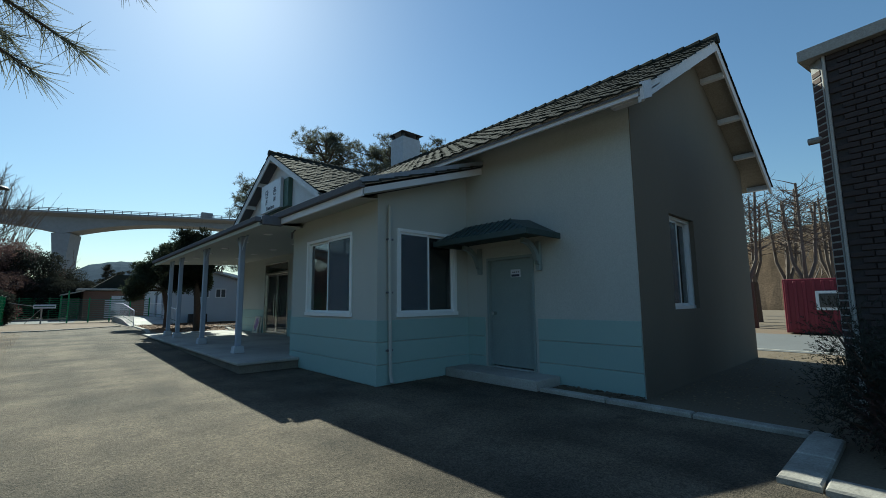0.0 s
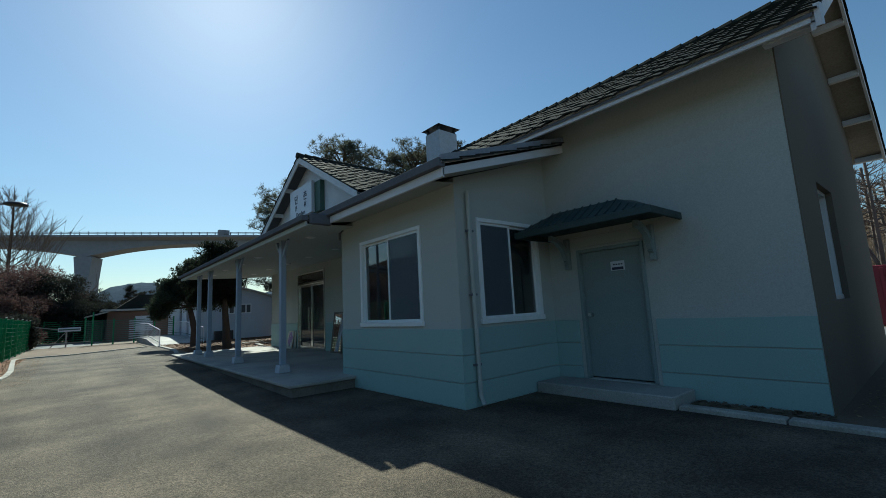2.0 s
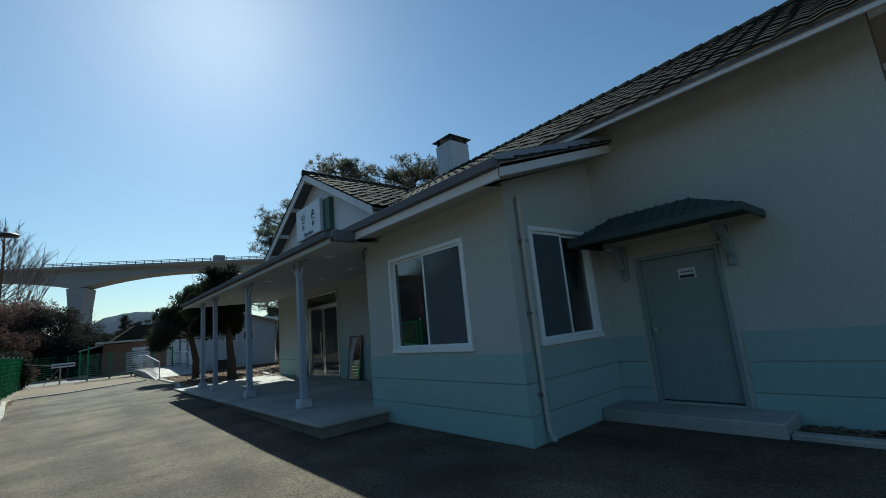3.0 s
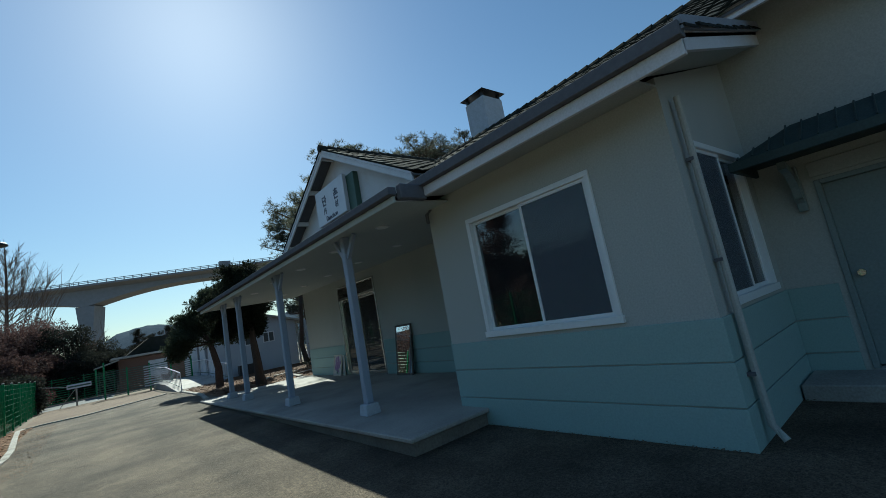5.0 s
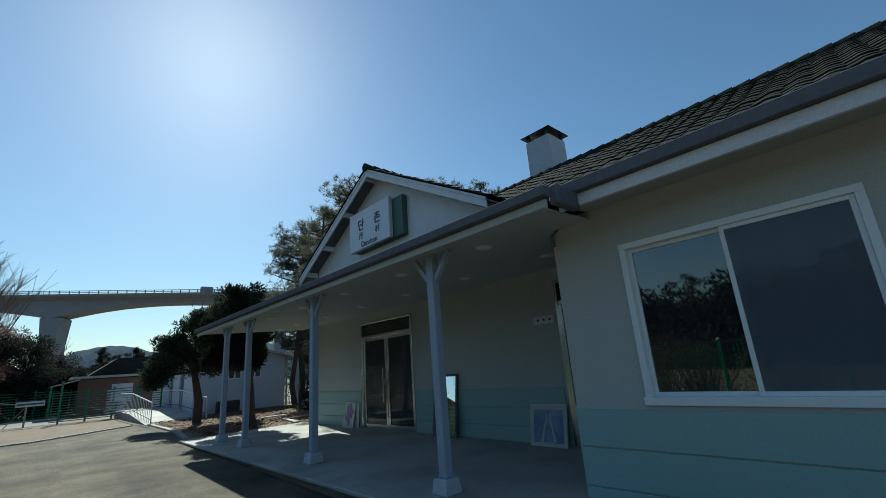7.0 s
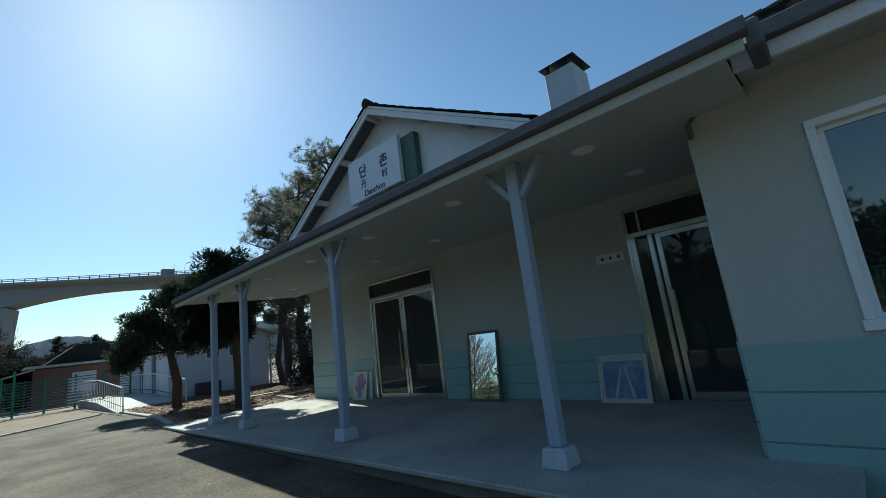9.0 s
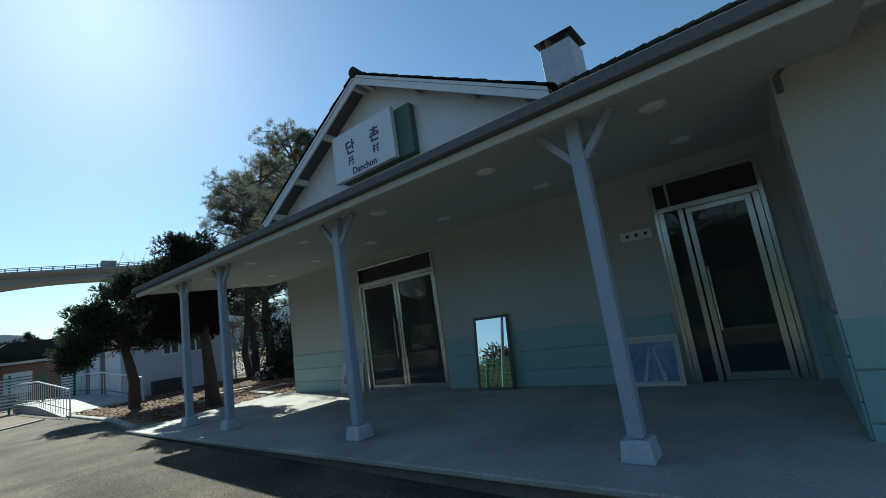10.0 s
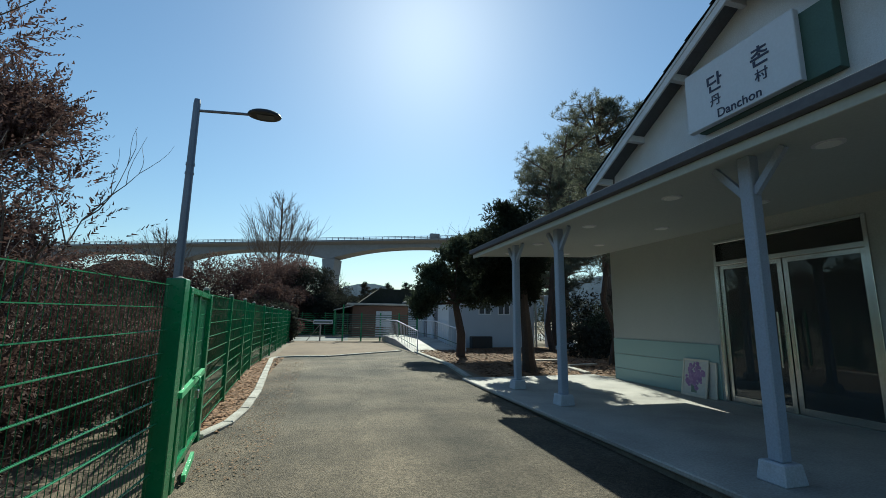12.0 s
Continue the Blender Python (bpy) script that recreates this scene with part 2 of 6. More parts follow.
# Distance haze is put into this hill's blue-grey base colour.
M["hill_far_haze"] = mat("hill_far_haze", (0.085, 0.108, 0.135), 1.0, vary=0.16, scale=0.012, fine=0.12, bump=0.25, depth=3.0, tint=(0.066, 0.085, 0.11), spec=0.0)
M["hill_near"] = mat("hill_near", (0.045, 0.037, 0.03), 1.0, vary=0.22, scale=0.04, fine=0.5, bump=0.8, depth=2.0, tint=(0.027, 0.024, 0.02), spec=0.0)
M["hill_scrub"] = mat("hill_scrub", (0.13, 0.095, 0.065), 1.0, vary=0.35, scale=0.25, fine=5.0, bump=0.4, depth=0.25, tint=(0.06, 0.045, 0.032), spec=0.0)
M["room"] = mat("room", (0.45, 0.45, 0.43), 0.9, vary=0.05, bump=0.0)
M["blind"] = mat("blind", (0.07, 0.10, 0.11), 0.9, vary=0.06, scale=1.0, fine=200, bump=0.2)
M["pic_frame"] = mat("pic_frame", (0.62, 0.58, 0.50), 0.6, vary=0.1, bump=0.1)
M["dark_frame"] = mat("dark_frame", (0.10, 0.085, 0.07), 0.4, vary=0.15, bump=0.1)
M["petal"] = mat("petal", (0.34, 0.22, 0.40), 0.7, vary=0.3, scale=9, fine=40, bump=0.0, tint=(0.18, 0.10, 0.25))
M["stem"] = mat("stem", (0.16, 0.22, 0.18), 0.7, vary=0.2, bump=0.0)
M["print_blue"] = mat("print_blue", (0.10, 0.17, 0.33), 0.4, vary=0.3, scale=3.5, fine=15, bump=0.0, tint=(0.33, 0.38, 0.46))
M["print_pale"] = mat("print_pale", (0.52, 0.52, 0.50), 0.6, vary=0.1, scale=4, fine=20, bump=0.0)
M["downlight"] = mat("downlight", (0.85, 0.85, 0.83), 0.4, vary=0.03, bump=0.0)
M["road_grey"] = mat("road_grey", (0.145, 0.15, 0.15), 0.9, vary=0.12, scale=0.5, fine=40, bump=0.2)
M["glass"] = glass("glass", (0.45, 0.50, 0.52), ior=2.35, dust=0.02)
M["glass_dark"] = glass("glass_dark", (0.34, 0.35, 0.36), ior=1.5, gloss_rough=0.02, dust=0.10)
net = bpy.data.materials.new("insect_net")
net.use_nodes = True
nn, nl = net.node_tree.nodes, net.node_tree.links.new
nt, nm, nw = nn.new("ShaderNodeBsdfTransparent"), nn.new("ShaderNodeMixShader"), nn.new("ShaderNodeTexNoise")
nn["Principled BSDF"].inputs["Base Color"].default_value = (0.12, 0.14, 0.17, 1)
nn["Principled BSDF"].inputs["Roughness"].default_value = 0.6
nm.inputs[0].default_value = 0.36
nl(nt.outputs[0], nm.inputs[1])
nl(nn["Principled BSDF"].outputs[0], nm.inputs[2])
nl(nm.outputs[0], nn["Material Output"].inputs[0])
M["net"] = net
M["screen"] = mat("screen", (0.10, 0.105, 0.11), 0.7, vary=0.05, fine=300, bump=0.2)
mirror_m = bpy.data.materials.new("mirror")
mirror_m.use_nodes = True
mb = mirror_m.node_tree.nodes["Principled BSDF"]
mb.inputs["Base Color"].default_value, mb.inputs["Metallic"].default_value, mb.inputs["Roughness"].default_value = (0.9, 0.92, 0.92, 1), 1.0, 0.01
M["mirror"] = mirror_m

# ---- mesh helpers ----


def mesh_of(name, bm, material):
    me = bpy.data.meshes.new(name)
    if isinstance(bm, tuple):
        me.from_pydata(bm[0], [], bm[1])
    else:
        bm.normal_update()
        bm.to_mesh(me)
        bm.free()
    me.materials.append(M[material])
    return me


def thing(name, bm, material, label="", category="", group="", kind=""):
    return tagged(new(name, mesh_of(name, bm, material)), label, category, group, kind)


def empty(name, at=(0, 0, 0), label="", category="", group="", kind=""):
    ob = new(name)
    ob.location = at
    ob.empty_display_size = 0.2
    return tagged(ob, label, category, group, kind)


def part(name, bm, material, parent, label=""):
    """Links a mesh, made in world metres, as one part of its parent."""
    ob = new(name, mesh_of(name, bm, material))
    ob.parent = parent
    if not parent.parent:
        ob.matrix_parent_inverse = Matrix.Translation(-parent.location)
    return tagged(ob, label)


def box(bm, x0, x1, y0, y1, z0, z1, bevel=0.0):
    r = bmesh.ops.create_cube(bm, size=1.0)
    for v in r["verts"]:
        v.co = Vector(((x0 + x1) / 2 + v.co.x * (x1 - x0), (y0 + y1) / 2 + v.co.y * (y1 - y0), (z0 + z1) / 2 + v.co.z * (z1 - z0)))
    if bevel:
        bmesh.ops.bevel(bm, geom=list({e for v in r["verts"] for e in v.link_edges}), offset=bevel, segments=1, affect="EDGES", profile=0.5)
    return bm


def B(x0, x1, y0, y1, z0, z1, bevel=0.0):
    return box(bmesh.new(), x0, x1, y0, y1, z0, z1, bevel)


def prism(bm, ring, off):
    """A solid from a ring of points and the way in which it is pushed."""
    off = Vector(off)
    a = [bm.verts.new(p) for p in ring]
    b = [bm.verts.new(Vector(p) + off) for p in ring]
    bm.faces.new(a[::-1])
    bm.faces.new(b)
    for i in range(len(a)):
        j = (i + 1) % len(a)
        bm.faces.new((a[i], a[j], b[j], b[i]))
    bmesh.ops.recalc_face_normals(bm, faces=bm.faces)
    return bm


def tube(bm, pts, radii, sides=8):
    """A tapered tube along points."""
    pts = [Vector(p) for p in pts]
    if not isinstance(radii, (list, tuple)):
        radii = [radii] * len(pts)
    rings = []
    for i, p in enumerate(pts):
        d = (pts[min(i + 1, len(pts) - 1)] - pts[max(i - 1, 0)]).normalized()
        a = d.cross(Vector((0, 0, 1)) if abs(d.z) < 0.9 else Vector((1, 0, 0))).normalized()
        b = d.cross(a)
        rings.append([bm.verts.new(p + (a * math.cos(k * math.tau / sides) + b * math.sin(k * math.tau / sides)) * radii[i]) for k in range(sides)])
    for r, q in zip(rings, rings[1:]):
        for k in range(sides):
            bm.faces.new((r[k], r[(k + 1) % sides], q[(k + 1) % sides], q[k]))
    bm.faces.new(rings[0][::-1])
    bm.faces.new(rings[-1])
    return bm


def bar(bm, a, b, w, h):
    """A square bar from a to b, w wide and h high."""
    a, b = Vector(a), Vector(b)
    d = (b - a).normalized()
    s = d.cross(Vector((0, 0, 1)) if abs(d.z) < 0.95 else Vector((1, 0, 0))).normalized()
    u = s.cross(d)
    ring = [a + s * w / 2 + u * h / 2, a - s * w / 2 + u * h / 2, a - s * w / 2 - u * h / 2, a + s * w / 2 - u * h / 2]
    return prism(bm, ring, b - a)


def wall_mesh(axis, c0, c1, a0, a1, z0, z1, holes=()):
    """A wall with thickness c0..c1, along the other axis from a0 to a1, with openings (a, b, low, high) right through."""
    us = sorted({a0, a1, *[h[0] for h in holes], *[h[1] for h in holes]})
    zs = sorted({z0, z1, *[h[2] for h in holes], *[h[3] for h in holes]})

    def full(i, j):
        if not (0 <= i < len(us) - 1 and 0 <= j < len(zs) - 1):
            return False
        u, z = (us[i] + us[i + 1]) / 2, (zs[j] + zs[j + 1]) / 2
        return not any(h[0] < u < h[1] and h[2] < z < h[3] for h in holes)

    bm = bmesh.new()
    P = (lambda c, u, z: (c, u, z)) if axis == "x" else (lambda c, u, z: (u, c, z))

    def quad(*p):
        bm.faces.new([bm.verts.new(q) for q in p])

    for i in range(len(us) - 1):
        for j in range(len(zs) - 1):
            if not full(i, j):
                continue
            u0, u1, w0, w1 = us[i], us[i + 1], zs[j], zs[j + 1]
            quad(P(c0, u0, w0), P(c0, u1, w0), P(c0, u1, w1), P(c0, u0, w1))
            quad(P(c1, u0, w0), P(c1, u1, w0), P(c1, u1, w1), P(c1, u0, w1))
            if not full(i - 1, j):
                quad(P(c0, u0, w0), P(c1, u0, w0), P(c1, u0, w1), P(c0, u0, w1))
            if not full(i + 1, j):
                quad(P(c0, u1, w0), P(c1, u1, w0), P(c1, u1, w1), P(c0, u1, w1))
            if not full(i, j - 1):
                quad(P(c0, u0, w0), P(c1, u0, w0), P(c1, u1, w0), P(c0, u1, w0))
            if not full(i, j + 1):
                quad(P(c0, u0, w1), P(c1, u0, w1), P(c1, u1, w1), P(c0, u1, w1))
    bmesh.ops.remove_doubles(bm, verts=bm.verts, dist=1e-4)
    bmesh.ops.recalc_face_normals(bm, faces=bm.faces)
    return bm


def gz(y):
    """The height of the ground, which rises gently along the building."""
    return 0.0 if y < 9 else 0.17 * min(1, (y - 9) / 12) + (0.05 * min(1, (y - 21) / 15) if y > 21 else 0)


YB = (9.0, 21.0, 36.0)


def sheet(poly, up, name, material, label, category="ground", kind="structure"):
    """A flat piece of ground, cut where the slope changes and laid on it."""
    bm = bmesh.new()
    bm.faces.new([bm.verts.new((x, y, 0)) for x, y in poly])
    for y in YB:
        bmesh.ops.bisect_plane(bm, geom=bm.verts[:] + bm.edges[:] + bm.faces[:], plane_co=(0, y, 0), plane_no=(0, 1, 0))
    for v in bm.verts:
        v.co.z = gz(v.co.y) + up
    bmesh.ops.triangulate(bm, faces=bm.faces)
    bmesh.ops.recalc_face_normals(bm, faces=bm.faces)
    if bm.faces[:] and bm.faces[:][0].normal.z < 0:
        bmesh.ops.reverse_faces(bm, faces=bm.faces)
    return thing(name, bm, material, label, category, kind=kind)

# ---- ground ----
sheet([(-3000, -3000), (3000, -3000), (3000, 3000), (-3000, 3000)], 0.0, "ground", "dirt", "brown bare earth with dry winter grass")
sheet([(-1.15, -40), (4.5, -40), (4.5, 0.8), (6.0, 0.8), (6.0, 4.4), (8, 4.4), (8, 20.6), (3.2, 20.7), (3.6, 23.5), (3.7, 29.2), (3.2, 29.0), (0.3, 26.8), (-0.8, 26.9), (-1.4, 26.6), (-1.2, 23.5), (-0.95, 20), (-0.9, 18.4), (-1.25, 16.8), (-1.25, 13.2)], 0.006, "road", "asphalt", "worn grey asphalt drive with pale scuffs", "road")
sheet([(-1.4, 26.75), (-0.8, 27.05), (0.3, 26.95), (3.2, 29.15), (3.4, 37), (1.2, 37.4), (-1.4, 37.4)], 0.008, "pavement", "sand", "pale sandy earth beyond the drive", "ground")
sheet([(-1.6, 37.6), (1.6, 37.6), (2.2, 47), (-1.6, 47)], 0.010, "pavement", "road_grey", "grey concrete yard beyond the barrier", "pavement")
sheet([(14.2, -60), (20.8, -60), (20.8, 60), (14.2, 60)], 0.010, "road", "road_grey", "grey asphalt road behind the building", "road")
sheet([(3.8, 20.7), (14, 20.7), (14, 30.9), (5.9, 30.9), (3.9, 28.2), (3.78, 23.6)], 0.010, "ground", "needle_bed", "red-brown bed of fallen needles and leaves")
sheet([(-1.75, 17.0), (-1.2, 17.0), (-0.98, 18.4), (-1.0, 20), (-1.25, 23.5), (-1.45, 26.6), (-1.9, 26.6), (-1.9, 23.5)], 0.008, "ground", "needle_bed", "strip of fallen leaves between kerb and fence")
thing("road_line", B(14.5, 14.62, -60, 60, 0.0, 0.016), "kerb", "white painted edge line on the road", "road line", kind="structure")

# ---- the station building ----
XM, XB, YS, YE, YG = 6.54, 4.40, 6.10, 9.50, 2.71   # main wall, bay front, bay sides, gable wall
YEND, ZS, T = 19.62, 0.22, 0.24                      # far end, veranda floor, wall thickness
W1, W2 = (6.91, 8.75, 1.11, 2.64), (4.80, 6.22, 1.11, 2.64)
W3, W4 = (7.80, 8.95, 1.19, 2.76), (4.95, 5.75, 1.11, 2.64)
D0, D1, D2 = (4.50, 5.58, 0.17, 2.16), (14.88, 17.08, ZS, 2.86), (9.70, 10.93, ZS, 2.86)
RX, EZ, SL = 9.57, 3.96, 0.60                        # main ridge, barge foot, slope


def roof_z(x):
    return EZ + SL * (min(x, 2 * RX - x) - 5.87)


def lean_z(x):
    return 3.01 + 0.308 * (x - 3.84)


thing("wall_west", wall_mesh("x", XM, XM + T, YG + 0.015, YEND, 0, 4.30, [D0, D1, D2]), "plaster", "cream plastered wall in shade", "wall", kind="structure")
thing("wall_bay_west", wall_mesh("x", XB, XB + T, YS, YE, 0, 3.10, [W1]), "plaster", "cream plastered front of the bay", "wall", kind="structure")
thing("wall_bay_south", wall_mesh("y", YS, YS + T, XB + T, XM, 0, 3.10, [W2]), "plaster", "cream plastered side of the bay", "wall", kind="structure")
thing("wall_bay_north", wall_mesh("y", YE - T, YE, XB + T, XM, 0, 3.07, [W4]), "plaster", "cream plastered side of the bay under the veranda", "wall", kind="structure")
thing("wall_bay_gable", prism(bmesh.new(), [(XB, YS + 0.001, 3.10), (XM, YS + 0.001, 3.10), (XM, YS + 0.001, 3.86), (XB, YS + 0.001, 3.18)], (0, T, 0)), "plaster", "cream plaster under the bay's sloping roof", "wall", kind="structure")
thing("wall_south", wall_mesh("y", YG, YG + T, XM + 0.015, 2 * RX - XM, 0, 4.30, [W3]), "plaster_tan_shade", "tan rendered gable wall, darkened for shade", "wall", kind="structure")
thing("wall_south_gable", prism(bmesh.new(), [(XM, YG, 4.30), (2 * RX - XM, YG, 4.30), (2 * RX - XM, YG, 4.385), (RX, YG, 6.20), (XM, YG, 4.385)], (0, T, 0)), "plaster_tan_shade", "tan rendered gable, darkened for shade", "wall", kind="structure")
thing("wall_east", B(12.36, 12.60, YG + T, YEND, 0, 4.30), "plaster", "cream plastered back wall", "wall", kind="structure")
thing("wall_north", B(XM, 12.60, YEND, YEND + T, 0, 4.30), "plaster", "cream plastered end wall", "wall", kind="structure")
thing("floor", B(XB + T, XM, YS + T, YE - T, 0.0, 0.15), "room", "dull grey floor inside the bay", "floor", kind="structure")
thing("floor", B(XM + T, 12.36, YG + T, YEND, 0.0, 0.15), "room", "dull grey floor inside", "floor", kind="structure")
thing("ceiling", B(XM + T, 12.36, YG + T, YEND, 2.95, 3.00), "room", "dim ceiling inside", "ceiling", kind="structure")
thing("wall_inner", B(9.5, 9.6, YG + T, YEND, 0.16, 2.95), "room", "dim inner wall", "wall", kind="structure")
thing("wall_inner", B(XM + T, 9.5, 9.52, 9.62, 0.16, 2.95), "room", "dim inner wall", "wall", kind="structure")

# boards of the painted dado
dado = empty("dado", (XB, YS, 0), "mint green painted dado boards with dark joints", "dado", kind="structure")


def dado_run(axis, c, side, a0, a1, zs, skip=()):
    """Rows of boards on one wall; skip: stretches left free for doors."""
    spans, at = [], a0
    for s0, s1 in sorted(skip):
        spans.append((at, s0))
        at = s1
    spans.append((at, a1))
    for u0, u1 in spans:
        if u1 - u0 < 0.05:
            continue
        for z0, z1 in zip(zs, zs[1:]):
            lo, hi = sorted((c, c + side * 0.022))
            if axis == "x":
                part("board", B(lo, hi, u0, u1, z0 + 0.006, z1 - 0.006, 0.004), "mint", dado)
            else:
                part("board", B(u0, u1, lo, hi, z0 + 0.006, z1 - 0.006, 0.004), "mint", dado)


ZD = (0.0, 0.34, 0.70, 1.06)
dado_run("x", XB, -1, YS - 0.022, YE, ZD)
dado_run("y", YS, -1, XB, XM, ZD)
dado_run("x", XM, -1, YG + 0.015, YS - 0.022, ZD, [(D0[0] - 0.06, D0[1] + 0.06)])
dado_run("x", XM, -1, YE, YEND + T, (ZS, 0.48, 0.79, 1.12), [(D2[0] - 0.07, D2[1] + 0.07), (D1[0] - 0.06, D1[1] + 0.06)])
dado_run("y", YE, 1, XB, XM, (ZS, 0.48, 0.79, 1.10))


def window(name, axis, c, hole, label, out=-1, screen=1, blind=True):
    """A white sliding window of two sashes in an opening of the wall whose outer face is at c."""
    a0, a1, z0, z1 = hole
    w = empty(name, (c, a0, z0) if axis == "x" else (a0, c, z0), label, "window", kind="structure")

    def bx(d0, d1, u0, u1, v0, v1, bev=0.004):
        lo, hi = sorted((c + out * d0, c + out * d1))
        return B(lo, hi, u0, u1, v0, v1, bev) if axis == "x" else B(u0, u1, lo, hi, v0, v1, bev)

    f = 0.06
    fr = bx(-0.10, 0.025, a0, a1, z1 - f, z1)
    for g in ((a0, a0 + f, z0 + f, z1 - f), (a1 - f, a1, z0 + f, z1 - f)):
        lo, hi = sorted((c + out * -0.10, c + out * 0.025))
        box(fr, *((lo, hi, g[0], g[1]) if axis == "x" else (g[0], g[1], lo, hi)), g[2], g[3], 0.004)
    part("window_frame", fr, "pvc", w)
    part("window_sill", bx(-0.10, 0.04, a0 - 0.015, a1 + 0.015, z0 - 0.012, z0 + f), "pvc", w, "white projecting sill")
    mid, s = (a0 + a1) / 2, 0.038
    for k, (u0, u1) in enumerate(((a0 + f, mid + 0.03), (mid - 0.03, a1 - f))):
        d = -0.075 if k != screen else -0.035
        sash = bx(d, d + 0.035, u0, u1, z1 - f - s, z1 - f, 0.003)
        lo, hi = sorted((c + out * d, c + out * (d + 0.035)))
        for g in ((u0, u1, z0 + f, z0 + f + s), (u0, u0 + s, z0 + f + s, z1 - f - s), (u1 - s, u1, z0 + f + s, z1 - f - s)):
            box(sash, *((lo, hi, g[0], g[1]) if axis == "x" else (g[0], g[1], lo, hi)), g[2], g[3], 0.003)
        so = part("sash", sash, "pvc", w)
        p = part("pane", bx(d + 0.014, d + 0.020, u0 + s, u1 - s, z0 + f + s, z1 - f - s, 0), "glass", so, "dark reflecting glass")
        p.visible_shadow = False
        if k == screen:
            n = part("insect_screen", bx(d + 0.026, d + 0.029, u0 + s, u1 - s, z0 + f + s, z1 - f - s, 0), "net", so, "fine grey insect screen")
            n.visible_shadow = False
    if blind:
        part("blind", bx(-0.30, -0.29, a0 - 0.05, a1 + 0.05, z0 - 0.1, z1 + 0.1, 0), "blind", w, "drawn grey-blue blind")
    return w


window("window_1", "x", XB, W1, "white two-sash sliding window of the bay front", screen=0)
window("window_2", "y", YS, W2, "white two-sash sliding window of the bay side", screen=0)
window("window_3", "y", YG + 0.10, W3, "white sliding window set deep in the tan gable wall", screen=0)
window("window_4", "y", YE - 0.10, W4, "narrow window under the veranda", out=1, screen=0)

# grey side door with its hood and step
door = empty("door_1", (XM, D0[0], D0[2]), "closed grey-green steel side door", "door", kind="structure")
part("door_leaf", B(XM + 0.06, XM + 0.11, D0[0] + 0.05, D0[1] - 0.05, D0[2] + 0.02, D0[3] - 0.05, 0.004), "door_paint", door)
fr = B(XM - 0.02, XM + 0.14, D0[0], D0[0] + 0.05, D0[2], D0[3], 0.004)
box(fr, XM - 0.02, XM + 0.14, D0[1] - 0.05, D0[1], D0[2], D0[3], 0.004)
box(fr, XM - 0.02, XM + 0.14, D0[0] + 0.05, D0[1] - 0.05, D0[3] - 0.05, D0[3], 0.004)
part("door_frame", fr, "door_paint", door)
kn = tube(bmesh.new(), [(XM + 0.06, 5.44, 1.13), (XM + 0.02, 5.44, 1.13), (XM + 0.015, 5.44, 1.13), (XM - 0.02, 5.44, 1.13)], [0.035, 0.03, 0.03, 0.034], 10)
part("door_handle", kn, "steel", door, "round steel knob")
plate = part("notice_plate", B(XM + 0.048, XM + 0.058, 4.83, 5.05, 1.78, 1.92, 0.002), "sign_white", door, "small white notice plate with dark writing")
for k, (u, h) in enumerate(((4.86, 0.02), (4.90, 0.02), (4.94, 0.02), (4.98, 0.02))):
    part("writing", B(XM + 0.045, XM + 0.0475, u, u + 0.025, 1.86, 1.86 + h, 0), "ink", plate)
part("writing", B(XM + 0.045, XM + 0.0475, 4.85, 5.03, 1.79, 1.83, 0), "ink", plate)
thing("lintel_board", B(XM - 0.03, XM, D0[0] - 0.02, D0[1] + 0.02, 2.20, 2.36, 0.004), "plaster", "pale board over the side door", "board", kind="structure")
step = B(5.87, XM - 0.024, 4.05, 6.06, 0.0, 0.16, 0.012)
thing("doorstep", step, "concrete", "worn grey concrete step before the side door", "step", kind="structure")

hood = empty("door_hood", (XM, 5.05, 2.4), "dark green hipped hood on carved brackets over the side door", "door hood")
HF, HY0, HY1 = 5.62, 3.96, 6.04
bm = bmesh.new()
e = [bm.verts.new(p) for p in ((HF, HY0, 2.45), (HF, HY1, 2.45), (XM - 0.01, HY1, 2.45), (XM - 0.01, HY0, 2.45), (XM - 0.01, 4.55, 2.76), (XM - 0.01, 5.55, 2.76), (HF + 0.38, 4.55, 2.71), (HF + 0.38, 5.55, 2.71))]
for f in ((0, 1, 7, 6), (6, 7, 5, 4), (0, 6, 4, 3), (1, 2, 5, 7), (3, 4, 5, 2), (0, 3, 2, 1)):
    bm.faces.new([e[k] for k in f])
bmesh.ops.recalc_face_normals(bm, faces=bm.faces)
part("hood_roof", bm, "hood", hood)
bm = B(HF - 0.02, HF + 0.02, HY0 - 0.02, HY1 + 0.02, 2.36, 2.455, 0.006)
box(bm, HF + 0.02, XM - 0.01, HY0 - 0.02, HY0 + 0.02, 2.36, 2.455, 0.006)
box(bm, HF + 0.02, XM - 0.01, HY1 - 0.02, HY1 + 0.02, 2.36, 2.455, 0.006)
part("hood_fascia", bm, "hood", hood, "dark weathered edge board")
for k in range(16):
    y = HY0 + 0.07 + k * (HY1 - HY0 - 0.14) / 15
    top = 2.71 if 4.5 < y < 5.6 else 2.45 + 0.26 * min(1, (y - HY0) / 0.75, (HY1 - y) / 0.49)
    xt = HF + 0.38 * (top - 2.45) / 0.26
    part("rib", tube(bmesh.new(), [(HF, y, 2.465), (xt, y, top + 0.012)], 0.009, 5), "hood", hood)
